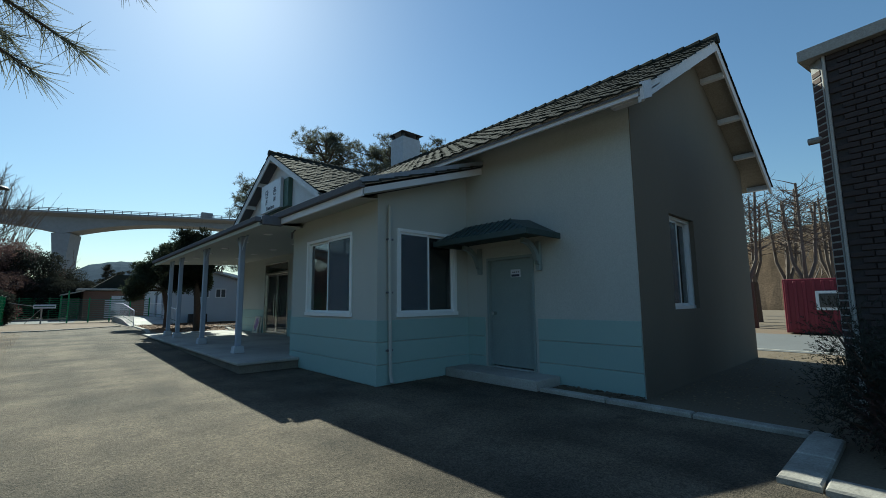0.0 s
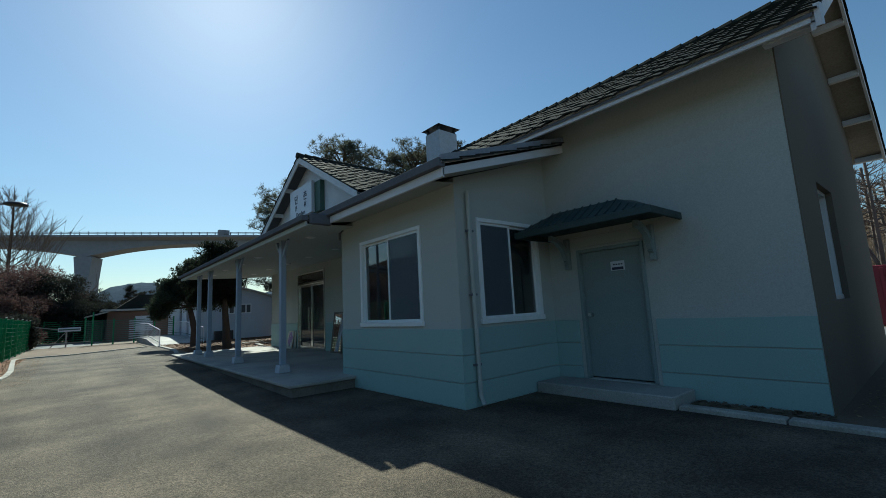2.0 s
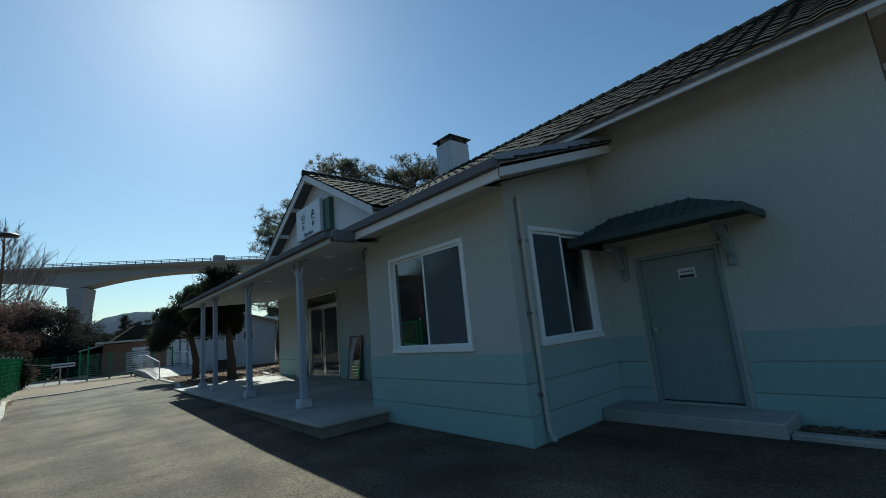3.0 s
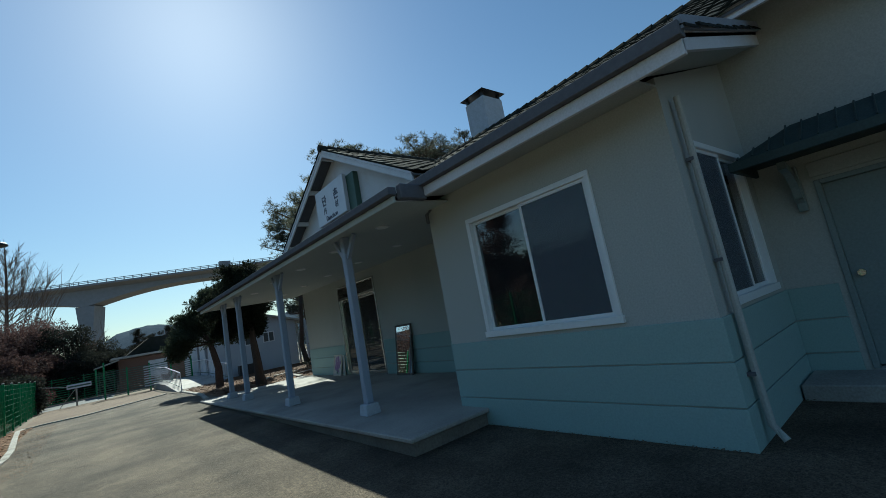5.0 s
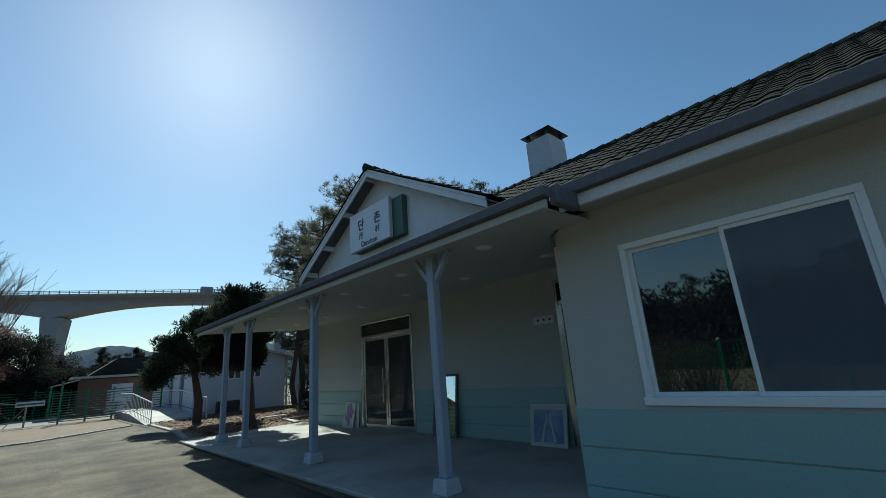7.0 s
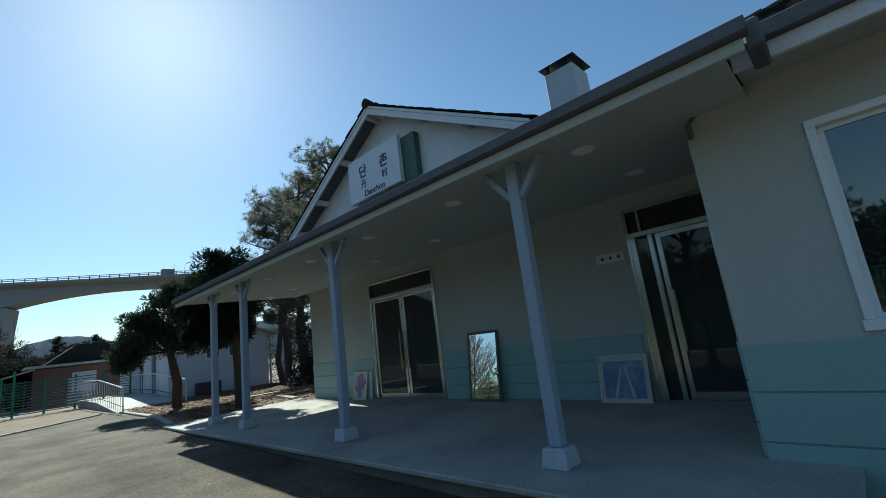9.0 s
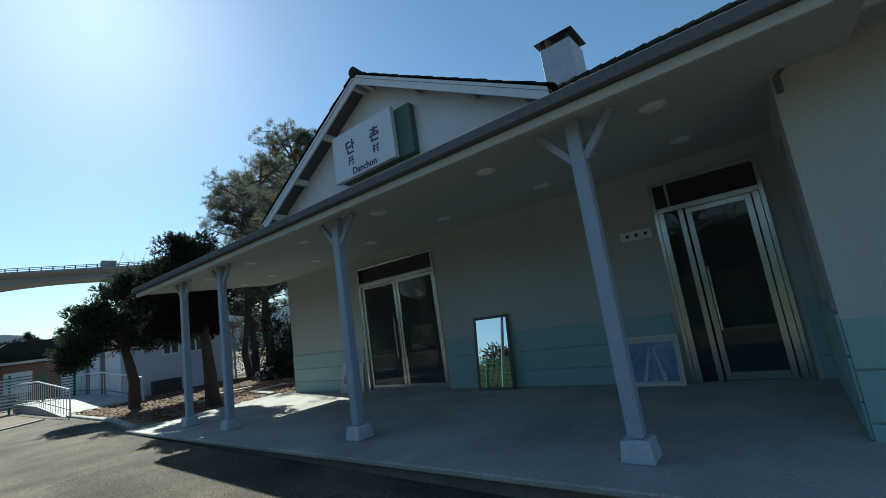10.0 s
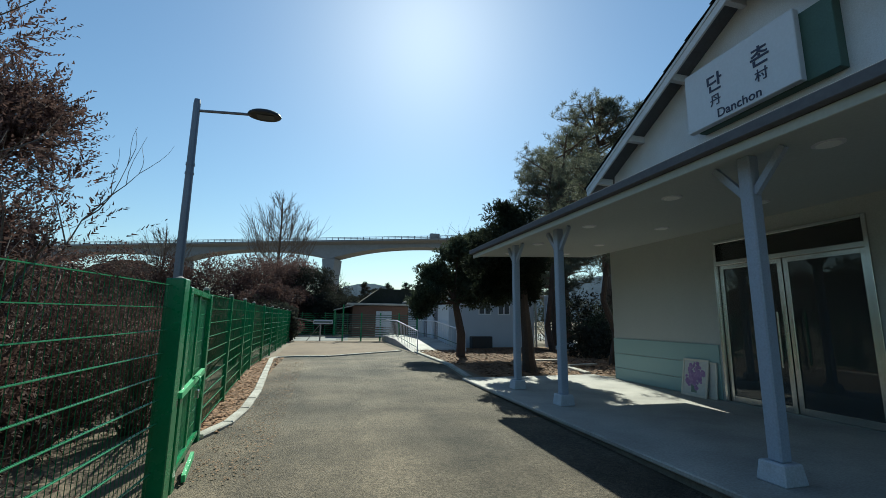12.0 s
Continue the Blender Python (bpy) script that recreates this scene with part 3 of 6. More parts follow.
for y in (4.36, 5.72):
    pts = [(XM - 0.02, y, 1.95), (XM - 0.10, y, 2.02)] + [(XM - 0.12 - 0.40 * (1 - math.cos(a)), y, 2.05 + 0.30 * math.sin(a)) for a in (0.3, 0.7, 1.1, 1.5)]
    bm = bmesh.new()
    for a, b in zip(pts, pts[1:]):
        bar(bm, a, b, 0.07, 0.08)
    box(bm, XM - 0.085, XM - 0.005, y - 0.04, y + 0.04, 1.86, 2.36, 0.008)
    part("bracket", bm, "door_paint", hood, "curved painted wooden bracket")

# ---- roof timber ----
eave = empty("eave_trim", (5.87, 2.25, 4), "weathered white eave and barge boards of the main roof", "trim", kind="structure")
part("fascia", B(5.85, 5.89, 2.28, 12.0, EZ + 0.01, EZ + 0.15, 0.004), "trim", eave)
for sgn in (-1, 1):
    foot, top = (RX + sgn * 3.70, 2.25, EZ), (RX, 2.25, EZ + SL * 3.70)
    ring = [(foot[0], 2.25, EZ - 0.07), (foot[0], 2.25, EZ + 0.15), (RX, 2.25, top[2] + 0.15), (RX, 2.25, top[2] - 0.07)]
    part("barge_board", prism(bmesh.new(), ring, (0, 0.04, 0)), "trim", eave, "flaking white barge board")
    ring = [(RX + sgn * 3.68, 2.29, EZ + 0.04), (RX + sgn * 3.68, 2.29, EZ + 0.06), (RX, 2.29, EZ + 0.04 + SL * 3.68 + 0.02), (RX, 2.29, EZ + 0.04 + SL * 3.68)]
    part("sarking", prism(bmesh.new(), ring, (0, 10.2, 0)), "bare_wood", eave, "brown boarded underside of the roof")
    for k in range(4):
        d = 3.55 - k * 1.0
        x = RX + sgn * d
        z = EZ + SL * (3.70 - d)
        part("purlin", B(x - 0.06, x + 0.06, 2.29, 2.71, z - 0.07, z + 0.035, 0.006), "trim", eave, "white purlin end")
part("eave_return", prism(bmesh.new(), [(5.83, 2.20, EZ - 0.06), (6.10, 2.20, EZ + 0.06), (6.10, 2.20, EZ + 0.30), (5.83, 2.20, EZ + 0.18)], (0, 0.045, 0)), "trim", eave, "flaking white board at the eave's corner")
ring = [(5.87, 2.25, EZ + 0.012), (5.87, 2.25, EZ + 0.03), (XM, 2.25, EZ + 0.03 + SL * 0.67), (XM, 2.25, EZ + 0.012 + SL * 0.67)]
part("soffit_board", prism(bmesh.new(), ring, (0, 9.8, 0)), "trim", eave, "white sloping soffit")

# lean-to roof over bay and veranda
lean = empty("lean_roof_trim", (3.4, 9, 3), "white fascia and grey gutter of the lean-to roof", "trim", kind="structure")
BX0, VX0 = 3.84, 3.42
part("fascia", B(BX0 - 0.02, BX0 + 0.02, 5.66, 9.02, 2.98, 3.10, 0.004), "trim", lean)
part("gutter", B(BX0 - 0.09, BX0 + 0.02, 5.64, 9.10, 3.105, 3.22, 0.006), "gutter", lean, "dull grey metal gutter of the bay")
ring = [(BX0, 5.66, 3.01), (XM, 5.66, lean_z(XM)), (XM, 5.66, lean_z(XM) + 0.16), (BX0, 5.66, 3.17)]
part("barge_board", prism(bmesh.new(), ring, (0, 0.04, 0)), "trim", lean, "white barge board at the bay's side")
ring = [(BX0 - 0.05, 5.62, 3.15), (XM, 5.62, lean_z(XM) + 0.16), (XM, 5.62, lean_z(XM) + 0.27), (BX0 - 0.05, 5.62, 3.255)]
part("flashing", prism(bmesh.new(), ring, (0, 0.05, 0)), "flashing", lean, "grey metal flashing")
ring = [(BX0 + 0.02, 6.10, 3.03), (XB, 6.10, 3.09), (XB, 6.10, 3.11), (BX0 + 0.02, 6.10, 3.05)]
part("soffit_board", prism(bmesh.new(), ring, (0, 2.92, 0)), "plaster", lean, "pale soffit of the bay")
ring = [(BX0 + 0.02, 5.70, lean_z(BX0) + 0.02), (XM, 5.70, lean_z(XM) + 0.02), (XM, 5.70, lean_z(XM) + 0.04), (BX0 + 0.02, 5.70, lean_z(BX0) + 0.04)]
part("soffit_board", prism(bmesh.new(), ring, (0, 0.40, 0)), "plaster", lean, "pale soffit of the bay's side")
# White edge in the soffit's darker tone, which paints in its shade.
part("fascia", B(VX0 - 0.02, VX0 + 0.02, 8.90, 20.65, 2.91, 2.995, 0.006), "soffit", lean, "rounded white edge of the veranda roof, greyed for shade")
part("gutter", B(VX0 - 0.10, VX0 + 0.02, 8.86, 20.68, 3.0, 3.095, 0.006), "gutter", lean, "dull grey metal gutter of the veranda")
part("gutter_end", B(VX0 + 0.04, BX0 + 0.02, 8.80, 8.90, 2.94, 3.13, 0.015), "gutter", lean, "white box where the two gutters meet")
ring = [(VX0, 20.65, 2.92), (XM, 20.65, 3.60), (XM, 20.65, 3.90), (VX0, 20.65, 3.06)]
part("barge_board", prism(bmesh.new(), ring, (0, 0.04, 0)), "trim", lean, "white end of the veranda roof")
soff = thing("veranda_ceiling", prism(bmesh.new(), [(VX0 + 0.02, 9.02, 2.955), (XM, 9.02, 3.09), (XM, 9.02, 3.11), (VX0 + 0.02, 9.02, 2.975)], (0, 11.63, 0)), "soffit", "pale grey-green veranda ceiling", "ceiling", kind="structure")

# recessed lamps of the veranda, off
dl = empty("downlight", (4.1, 10.3, 3.06), "round white recessed lamp, off, in the veranda ceiling", "ceiling lamp", "veranda lamps")
bm = bmesh.new()
tube(bm, [(4.1, 10.3, 2.995), (4.1, 10.3, 2.975), (4.1, 10.3, 2.970)], [0.115, 0.115, 0.10], 24)
part("rim", bm, "trim", dl)
bm = bmesh.new()
tube(bm, [(4.1, 10.3, 2.972), (4.1, 10.3, 2.966)], [0.088, 0.085], 20)
part("diffuser", bm, "downlight", dl)
for x, y in [(4.1, 12.0), (4.1, 13.7), (4.1, 15.4), (4.1, 17.1), (4.1, 18.8), (4.1, 20.1), (5.5, 10.3), (5.5, 12.0), (5.5, 13.7), (5.5, 15.4), (5.5, 17.1), (5.5, 18.8), (5.5, 20.1)]:
    copy_thing(dl, pose(x, y, 3.06 + (x - 4.1) * 0.0436))

# ---- roof coverings: one tile form on every slope ----
TV, TF = [], []


def tile_form(w=0.305, l=0.36, t=0.022):
    """One wavy interlocking tile: u across, v up the slope, n out of it."""
    prof = [(0, 0.0), (0.25, 0.020), (0.5, 0.026), (0.75, 0.009), (1.0, 0.0)]
    vs = [(p * w, v, h + up - d) for v, up in ((0, 0.020), (l, 0.0)) for d in (0, t) for p, h in prof]
    n = len(prof)
    fs = []
    for i in range(n - 1):
        fs.append((i, i + 1, 2 * n + i + 1, 2 * n + i))
        fs.append((n + i, n + i + 1, i + 1, i))
    fs.append((0, 2 * n, 3 * n, n))
    fs.append((n - 1, 2 * n - 1, 4 * n - 1, 3 * n - 1))
    return vs, fs


TILE_V, TILE_F = tile_form()
rng = random.Random(7)


def slope_tiles(o, u, v, nu, nv, keep, singles, inside=None):
    """Tiles over a slope from o, along u and up v. The first rows named in singles become pieces of their own."""
    u, v = Vector(u).normalized(), Vector(v).normalized()
    n = u.cross(v)
    if n.z < 0:
        n = -n
    for j in range(nv):
        for i in range(nu):
            p = Vector(o) + u * (i * 0.30) + v * (j * 0.31)
            if inside and not inside(p + u * 0.15 + v * 0.15):
                continue
            wob = n * rng.uniform(-0.006, 0.008) + u * rng.uniform(-0.006, 0.006) + v * rng.uniform(-0.012, 0.012)
            if singles and j < singles[0] and singles[1] <= i < singles[2]:
                keep.append(Matrix(((u.x, v.x, n.x, (p + wob).x), (u.y, v.y, n.y, (p + wob).y), (u.z, v.z, n.z, (p + wob).z), (0, 0, 0, 1))))
            else:
                k = len(TV)
                TV.extend([tuple(p + wob + u * a + v * b + n * c) for a, b, c in TILE_V])
                TF.extend([tuple(k + q for q in f) for f in TILE_F])


roof = empty("roof", (RX, 8, 5), "dark weathered cement tile roof with moss", "roof", kind="structure")
single_tiles = []
cs = math.hypot(1, SL)
slope_tiles((5.80, 2.22, EZ + 0.11), (0, 1, 0), (1, 0, SL), 46, 14, single_tiles, (2, 0, 40), lambda p: p.x < RX - 0.05)
slope_tiles((2 * RX - 5.80, 2.22, EZ + 0.11), (0, 1, 0), (-1, 0, SL), 46, 14, single_tiles, None, lambda p: p.x > RX + 0.05)
slope_tiles((BX0 - 0.04, 5.60, 3.165), (0, 1, 0), (1, 0, 0.308), 12, 9, single_tiles, (2, 0, 12), lambda p: p.x < 6.5)
slope_tiles((VX0 - 0.02, 9.00, 3.025), (0, 1, 0), (1, 0, 0.27), 39, 11, single_tiles, (3, 0, 40), lambda p: p.x < 6.5)
# the cross gable: its ridge runs inwards from its front
GY, GX, GZ, GS = 15.95, 6.11, 6.90, 0.55
for sg in (-1, 1):
    slope_tiles((GX - 0.03, GY + sg * 4.15, GZ + 0.05 - GS * 4.15), (1, 0, 0), (0, -sg, GS), 13, 15, single_tiles, (1, 0, 0), lambda p: (GY - p.y) * -sg > 0.05)
    ring = [(GX, GY + sg * 4.10, GZ - GS * 4.10 - 0.06), (GX, GY + sg * 4.10, GZ - GS * 4.10 - 0.02), (GX, GY, GZ - 0.02), (GX, GY, GZ - 0.06)]
    part("deck", prism(bmesh.new(), ring, (7.0, 0, 0)), "gutter", roof, "dark roofing felt")
for sg in (-1, 1):
    ring = [(RX + sg * 3.74, 2.26, EZ + 0.065), (RX + sg * 3.74, 2.26, EZ + 0.105), (RX, 2.26, EZ + 0.105 + SL * 3.74), (RX, 2.26, EZ + 0.065 + SL * 3.74)]
    part("deck", prism(bmesh.new(), ring, (0, 13.7, 0)), "gutter", roof, "dark roofing felt")
ring = [(BX0, 5.66, 3.11), (BX0, 5.66, 3.15), (XM, 5.66, lean_z(XM) + 0.16), (XM, 5.66, lean_z(XM) + 0.13)]
part("deck", prism(bmesh.new(), ring, (0, 3.36, 0)), "gutter", roof, "dark roofing felt")
ring = [(VX0, 9.02, 3.0), (VX0, 9.02, 3.02), (XM, 9.02, 3.87), (XM, 9.02, 3.85)]
part("deck", prism(bmesh.new(), ring, (0, 11.63, 0)), "gutter", roof, "dark roofing felt")
for k in range(46):
    y = 2.2 + k * 0.30
    part("ridge_tile", tube(bmesh.new(), [(RX, y, roof_z(RX) + 0.17), (RX, y + 0.33, roof_z(RX) + 0.155)], [0.105, 0.088], 10), "tile", roof)
for k in range(22):
    x = GX - 0.06 + k * 0.30
    part("ridge_tile", tube(bmesh.new(), [(x, GY, GZ + 0.06), (x + 0.33, GY, GZ + 0.045)], [0.115, 0.095], 10), "tile", roof)

# front of the cross gable
gable = empty("gable_front", (XM, GY, 4), "white gable over the veranda with weathered boards", "gable", kind="structure")
part("gable_wall", prism(bmesh.new(), [(XM, GY - 4.0, 4.0), (XM, GY + 3.59, 4.0), (XM, GY + 3.59, GZ - 0.08 - GS * 3.59), (XM, GY, GZ - 0.08), (XM, GY - 4.0, GZ - 0.08 - GS * 4.0)], (T, 0, 0)), "trim", gable, "white painted gable wall")
for sg in (-1, 1):
    y0 = GY + sg * 4.08
    ring = [(GX, y0, GZ - GS * 4.08 - 0.21), (GX, y0, GZ - GS * 4.08 - 0.005), (GX, GY, GZ - 0.005), (GX, GY, GZ - 0.21)]
    part("barge_board", prism(bmesh.new(), ring, (0.04, 0, 0)), "trim", gable, "white barge board with worn paint")
    ring = [(GX - 0.012, y0, GZ - GS * 4.08 - 0.055), (GX - 0.012, y0, GZ - GS * 4.08 + 0.01), (GX - 0.012, GY, GZ + 0.01), (GX - 0.012, GY, GZ - 0.055)]
    part("drip_board", prism(bmesh.new(), ring, (0.03, 0, 0)), "trim", gable)
    for d in (0.12, 1.35, 2.6, 3.7):
        z = GZ - GS * d - 0.13
        part("purlin", B(GX + 0.04, XM, GY + sg * d - 0.05, GY + sg * d + 0.05, z - 0.07, z + 0.07, 0.005), "trim", gable, "white purlin end")

# chimney
ch = empty("chimney", (10.0, 12.9, 6), "white rendered chimney with a dark metal cap", "chimney")
part("shaft", B(9.64, 10.46, 12.38, 13.14, 5.6, 7.50, 0.01), "plinth", ch)
bm = bmesh.new()
c = [bm.verts.new(p) for p in ((9.54, 12.28, 7.66), (10.56, 12.28, 7.66), (10.56, 13.24, 7.66), (9.54, 13.24, 7.66), (10.05, 12.76, 7.92))]
bm.faces.new(c[3::-1])
for k in range(4):
    bm.faces.new((c[k], c[(k + 1) % 4], c[4]))
part("cap", bm, "lamp_black", ch, "dark sheet-metal cap")
for x in (9.70, 10.40):
    for y in (12.46, 13.06):
        part("cap_leg", B(x - 0.04, x + 0.04, y - 0.04, y + 0.04, 7.49, 7.68), "lamp_black", ch)

# station sign
sg = empty("station_sign", (6.1, 15.9, 4.6), "white station name board with dark lettering", "sign")
part("sign_box", B(6.25, 6.37, 15.20, 17.10, 4.80, 5.90, 0.012), "sign_white", sg)
for y in (15.4, 16.5):
    part("sign_arm", B(6.37, XM, y - 0.03, y + 0.03, 5.2, 5.26), "green_dull", sg)


def letters(text, size, at, parent, bold=0.0):
    """Flat raised lettering on a board that faces -x."""
    cu = bpy.data.curves.new("writing", "FONT")
    cu.body, cu.size, cu.align_x, cu.align_y, cu.extrude, cu.offset = text, size, "CENTER", "CENTER", 0.003, bold
    tmp = bpy.data.objects.new("writing", cu)
    scene.collection.objects.link(tmp)
    bpy.context.view_layer.update()
    me = bpy.data.meshes.new_from_object(tmp.evaluated_get(bpy.context.evaluated_depsgraph_get()))
    bpy.data.objects.remove(tmp)
    me.transform(pose(*at, 90, 0, -90))
    me.materials.clear()
    me.materials.append(M["ink"])
    ob = new("writing", me)
    ob.parent = parent
    ob.matrix_parent_inverse = Matrix.Translation(-parent.location)
    return ob


letters("단", 0.34, (6.245, 16.51, 5.47), sg, 0.006)
letters("촌", 0.34, (6.245, 15.72, 5.47), sg, 0.006)
letters("丹", 0.21, (6.245, 16.51, 5.17), sg, 0.002)
letters("村", 0.21, (6.245, 15.72, 5.17), sg, 0.002)
letters("Danchon", 0.21, (6.245, 16.12, 4.92), sg, 0.002)
thing("sign_backing", B(6.376, XM, 14.80, 17.0, 4.79, 5.84, 0.01), "green_dull", "dull green box panel on the gable behind the name board", "panel")

# ---- veranda ----
thing("veranda_base", B(3.21, XM - 0.002, 9.04, 20.62, -0.1, ZS - 0.055), "slab_base", "brown stained base under the veranda floor", "base", kind="structure")
thing("veranda_floor", B(3.15, XM - 0.001, 8.98, 20.68, ZS - 0.055, ZS, 0.012), "concrete", "worn grey concrete veranda floor", "floor", kind="structure")
post = empty("veranda_post", (3.72, 10.93, ZS), "blue-grey painted wooden post on a pale plinth", "post", "veranda posts")
bm = bmesh.new()
r = bmesh.ops.create_cube(bm, size=1)
for v in bm.verts:
    w = 0.105 if v.co.z > 0 else 0.125
    v.co = Vector((3.72 + v.co.x * 2 * w, 10.93 + v.co.y * 2 * w, ZS + 0.08 + v.co.z * 0.16))
bmesh.ops.bevel(bm, geom=bm.edges[:], offset=0.01, segments=1, affect="EDGES")
part("plinth", bm, "plinth", post, "chipped pale plinth")
part("shaft", B(3.66, 3.78, 10.87, 10.99, ZS + 0.16, 2.97, 0.012), "post", post)
for s in (-1, 1):
    part("brace", bar(bmesh.new(), (3.72, 10.93 + s * 0.05, 2.62), (3.72, 10.93 + s * 0.33, 2.95), 0.05, 0.06), "post", post, "slanting brace")
for y in (14.12, 17.40, 19.02):
    copy_thing(post, pose(3.72, y, ZS))
post.location.y = 10.87


def glass_door(name, hole, label, leaves):
    """Steel-framed glazed doors under a dark transom."""
    a0, a1, z0, z1 = hole
    d = empty(name, (XM, a0, z0), label, "door", kind="structure")
    zt = 2.44
    fr = B(XM - 0.03, XM + 0.14, a0, a0 + 0.05, z0, z1, 0.004)
    box(fr, XM - 0.03, XM + 0.14, a1 - 0.05, a1, z0, z1, 0.004)
    box(fr, XM - 0.03, XM + 0.14, a0 + 0.05, a1 - 0.05, z1 - 0.05, z1, 0.004)
    box(fr, XM - 0.03, XM + 0.14, a0 + 0.05, a1 - 0.05, zt, zt + 0.07, 0.004)
    part("door_frame", fr, "steel", d, "brushed steel frame")
    part("transom_pane", B(XM + 0.05, XM + 0.06, a0 + 0.05, a1 - 0.05, zt + 0.07, z1 - 0.05), "glass_dark", d, "dark transom glass")
    for u0, u1, hs in leaves:
        st = 0.07
        lf = B(XM + 0.02, XM + 0.07, u0, u0 + st, z0 + 0.01, zt, 0.004)
        box(lf, XM + 0.02, XM + 0.07, u1 - st, u1, z0 + 0.01, zt, 0.004)
        box(lf, XM + 0.02, XM + 0.07, u0 + st, u1 - st, zt - 0.07, zt, 0.004)
        box(lf, XM + 0.02, XM + 0.07, u0 + st, u1 - st, z0 + 0.01, z0 + 0.11, 0.004)
        leaf = part("door_leaf", lf, "steel", d)
        p = part("pane", B(XM + 0.042, XM + 0.048, u0 + st, u1 - st, z0 + 0.11, zt - 0.07), "glass_dark", leaf, "dark glass")
        hy = u0 + 0.10 if hs < 0 else u1 - 0.10
        hb = tube(bmesh.new(), [(XM - 0.03, hy, 0.85), (XM - 0.03, hy, 1.65)], 0.016, 10)
        for z in (0.95, 1.55):
            tube(hb, [(XM - 0.03, hy, z), (XM + 0.03, hy, z)], 0.010, 8)
        part("door_handle", hb, "steel", leaf, "long steel pull handle")
    return d


glass_door("door_2", D1, "closed pair of steel-framed glass doors under a dark transom", [(14.94, 15.97, 1), (15.99, 17.02, -1)])
glass_door("door_3", D2, "steel-framed glass door with double side posts under a dark transom", [(9.84, 10.56, 1)])
d3 = bpy.data.objects["door_3"]
for y, w in ((9.75, 0.08), (10.57, 0.07), (10.80, 0.08)):
    part("mullion", B(XM - 0.05, XM + 0.08, y, y + w, ZS, 2.44, 0.008), "steel", d3, "polished steel post")
part("side_pane", B(XM + 0.04, XM + 0.05, 10.64, 10.80, ZS, 2.44), "glass_dark", d3, "narrow dark side pane")
part("transom_bar", B(XM - 0.03, XM + 0.08, 10.70, 10.74, 2.51, 2.81, 0.004), "steel", d3)

# leaning mirror
mi = empty("leaning_mirror", (6.40, 13.78, ZS), "tall dark-framed mirror leaning on the veranda wall", "mirror")
mi_y0, mi_y1, mi_h = 13.43, 14.13, 1.21


def lean(bm, x_foot, x_top, h):
    """Leans a mesh that stands upright at x = 0 against the wall."""
    a = math.asin((x_top - x_foot) / h)
    bm.transform(Matrix.Translation((x_foot, 0, ZS)) @ Matrix.Rotation(a, 4, "Y"))
    return bm


bm = B(0, 0.03, mi_y0, mi_y0 + 0.045, 0, mi_h, 0.005)
box(bm, 0, 0.03, mi_y1 - 0.045, mi_y1, 0, mi_h, 0.005)
box(bm, 0, 0.03, mi_y0 + 0.045, mi_y1 - 0.045, 0, 0.045, 0.005)
box(bm, 0, 0.03, mi_y0 + 0.045, mi_y1 - 0.045, mi_h - 0.045, mi_h, 0.005)
part("mirror_frame", lean(bm, 6.33, 6.485, mi_h), "dark_frame", mi)
part("mirror_glass", lean(B(0.012, 0.024, mi_y0 + 0.045, mi_y1 - 0.045, 0.045, mi_h - 0.045), 6.33, 6.485, mi_h), "mirror", mi, "clear mirror glass")


def picture(label, y0, y1, h, foot):
    """A framed picture leaning on the wall; returns it and a maker for its flat pieces."""
    p = empty("framed_picture", (foot, (y0 + y1) / 2, ZS), label, "picture", "pictures on the veranda")
    f = 0.035
    bm = B(0, 0.025, y0, y0 + f, 0, h, 0.004)
    box(bm, 0, 0.025, y1 - f, y1, 0, h, 0.004)
    box(bm, 0, 0.025, y0 + f, y1 - f, 0, f, 0.004)
    box(bm, 0, 0.025, y0 + f, y1 - f, h - f, h, 0.004)
    top = min(6.49, foot + 0.12)
    part("picture_frame", lean(bm, foot, top, h), "pic_frame", p)
    return p, lambda nm, b, m: part(nm, lean(b, foot, top, h), m, p)


pf, put = picture("pale framed picture of purple flowers", 17.32, 17.86, 0.64, 6.36)
put("print", B(0.010, 0.020, 17.35, 17.83, 0.035, 0.605), "print_pale")
rg = random.Random(3)
fl = bmesh.new()
for k in range(95):
    a, r0 = rg.uniform(0, math.tau), rg.uniform(0, 0.19)
    cy, cz, r = 17.59 + math.cos(a) * r0, 0.34 + math.sin(a) * r0 * 1.2, rg.uniform(0.02, 0.06)
    ring = [(0.0095 - k * 0.00002, cy + r * math.cos(q) * rg.uniform(0.7, 1), cz + r * math.sin(q) * rg.uniform(0.7, 1)) for q in [i * math.tau / 7 for i in range(7)]]
    fl.faces.new([fl.verts.new(q) for q in ring])
put("flower_bunch", fl, "petal")
put("vase", B(0.0090, 0.0100, 17.53, 17.65, 0.07, 0.2, 0), "stem")
p2, put = picture("second pale frame behind the flower picture", 17.18, 17.60, 0.60, 6.44)
put("print", B(0.010, 0.020, 17.21, 17.57, 0.035, 0.565), "print_pale")
p3, put = picture("framed blue print of a receding railway track", 10.97, 11.68, 0.65, 6.36)
put("print", B(0.010, 0.020, 11.005, 11.645, 0.035, 0.615), "print_pale")
pb = bmesh.new()
for ring in ([(11.04, 0.06), (11.61, 0.06), (11.61, 0.56), (11.04, 0.56)],):
    pb.faces.new([pb.verts.new((0.008, y, z)) for y, z in ring])
put("print", pb, "print_blue")
pb = bmesh.new()
for k in (-1, 1):
    pb.faces.new([pb.verts.new((0.006, 11.325 + k * a, z)) for a, z in ((0.10, 0.07), (0.15, 0.07), (0.03, 0.50), (0.015, 0.50))])
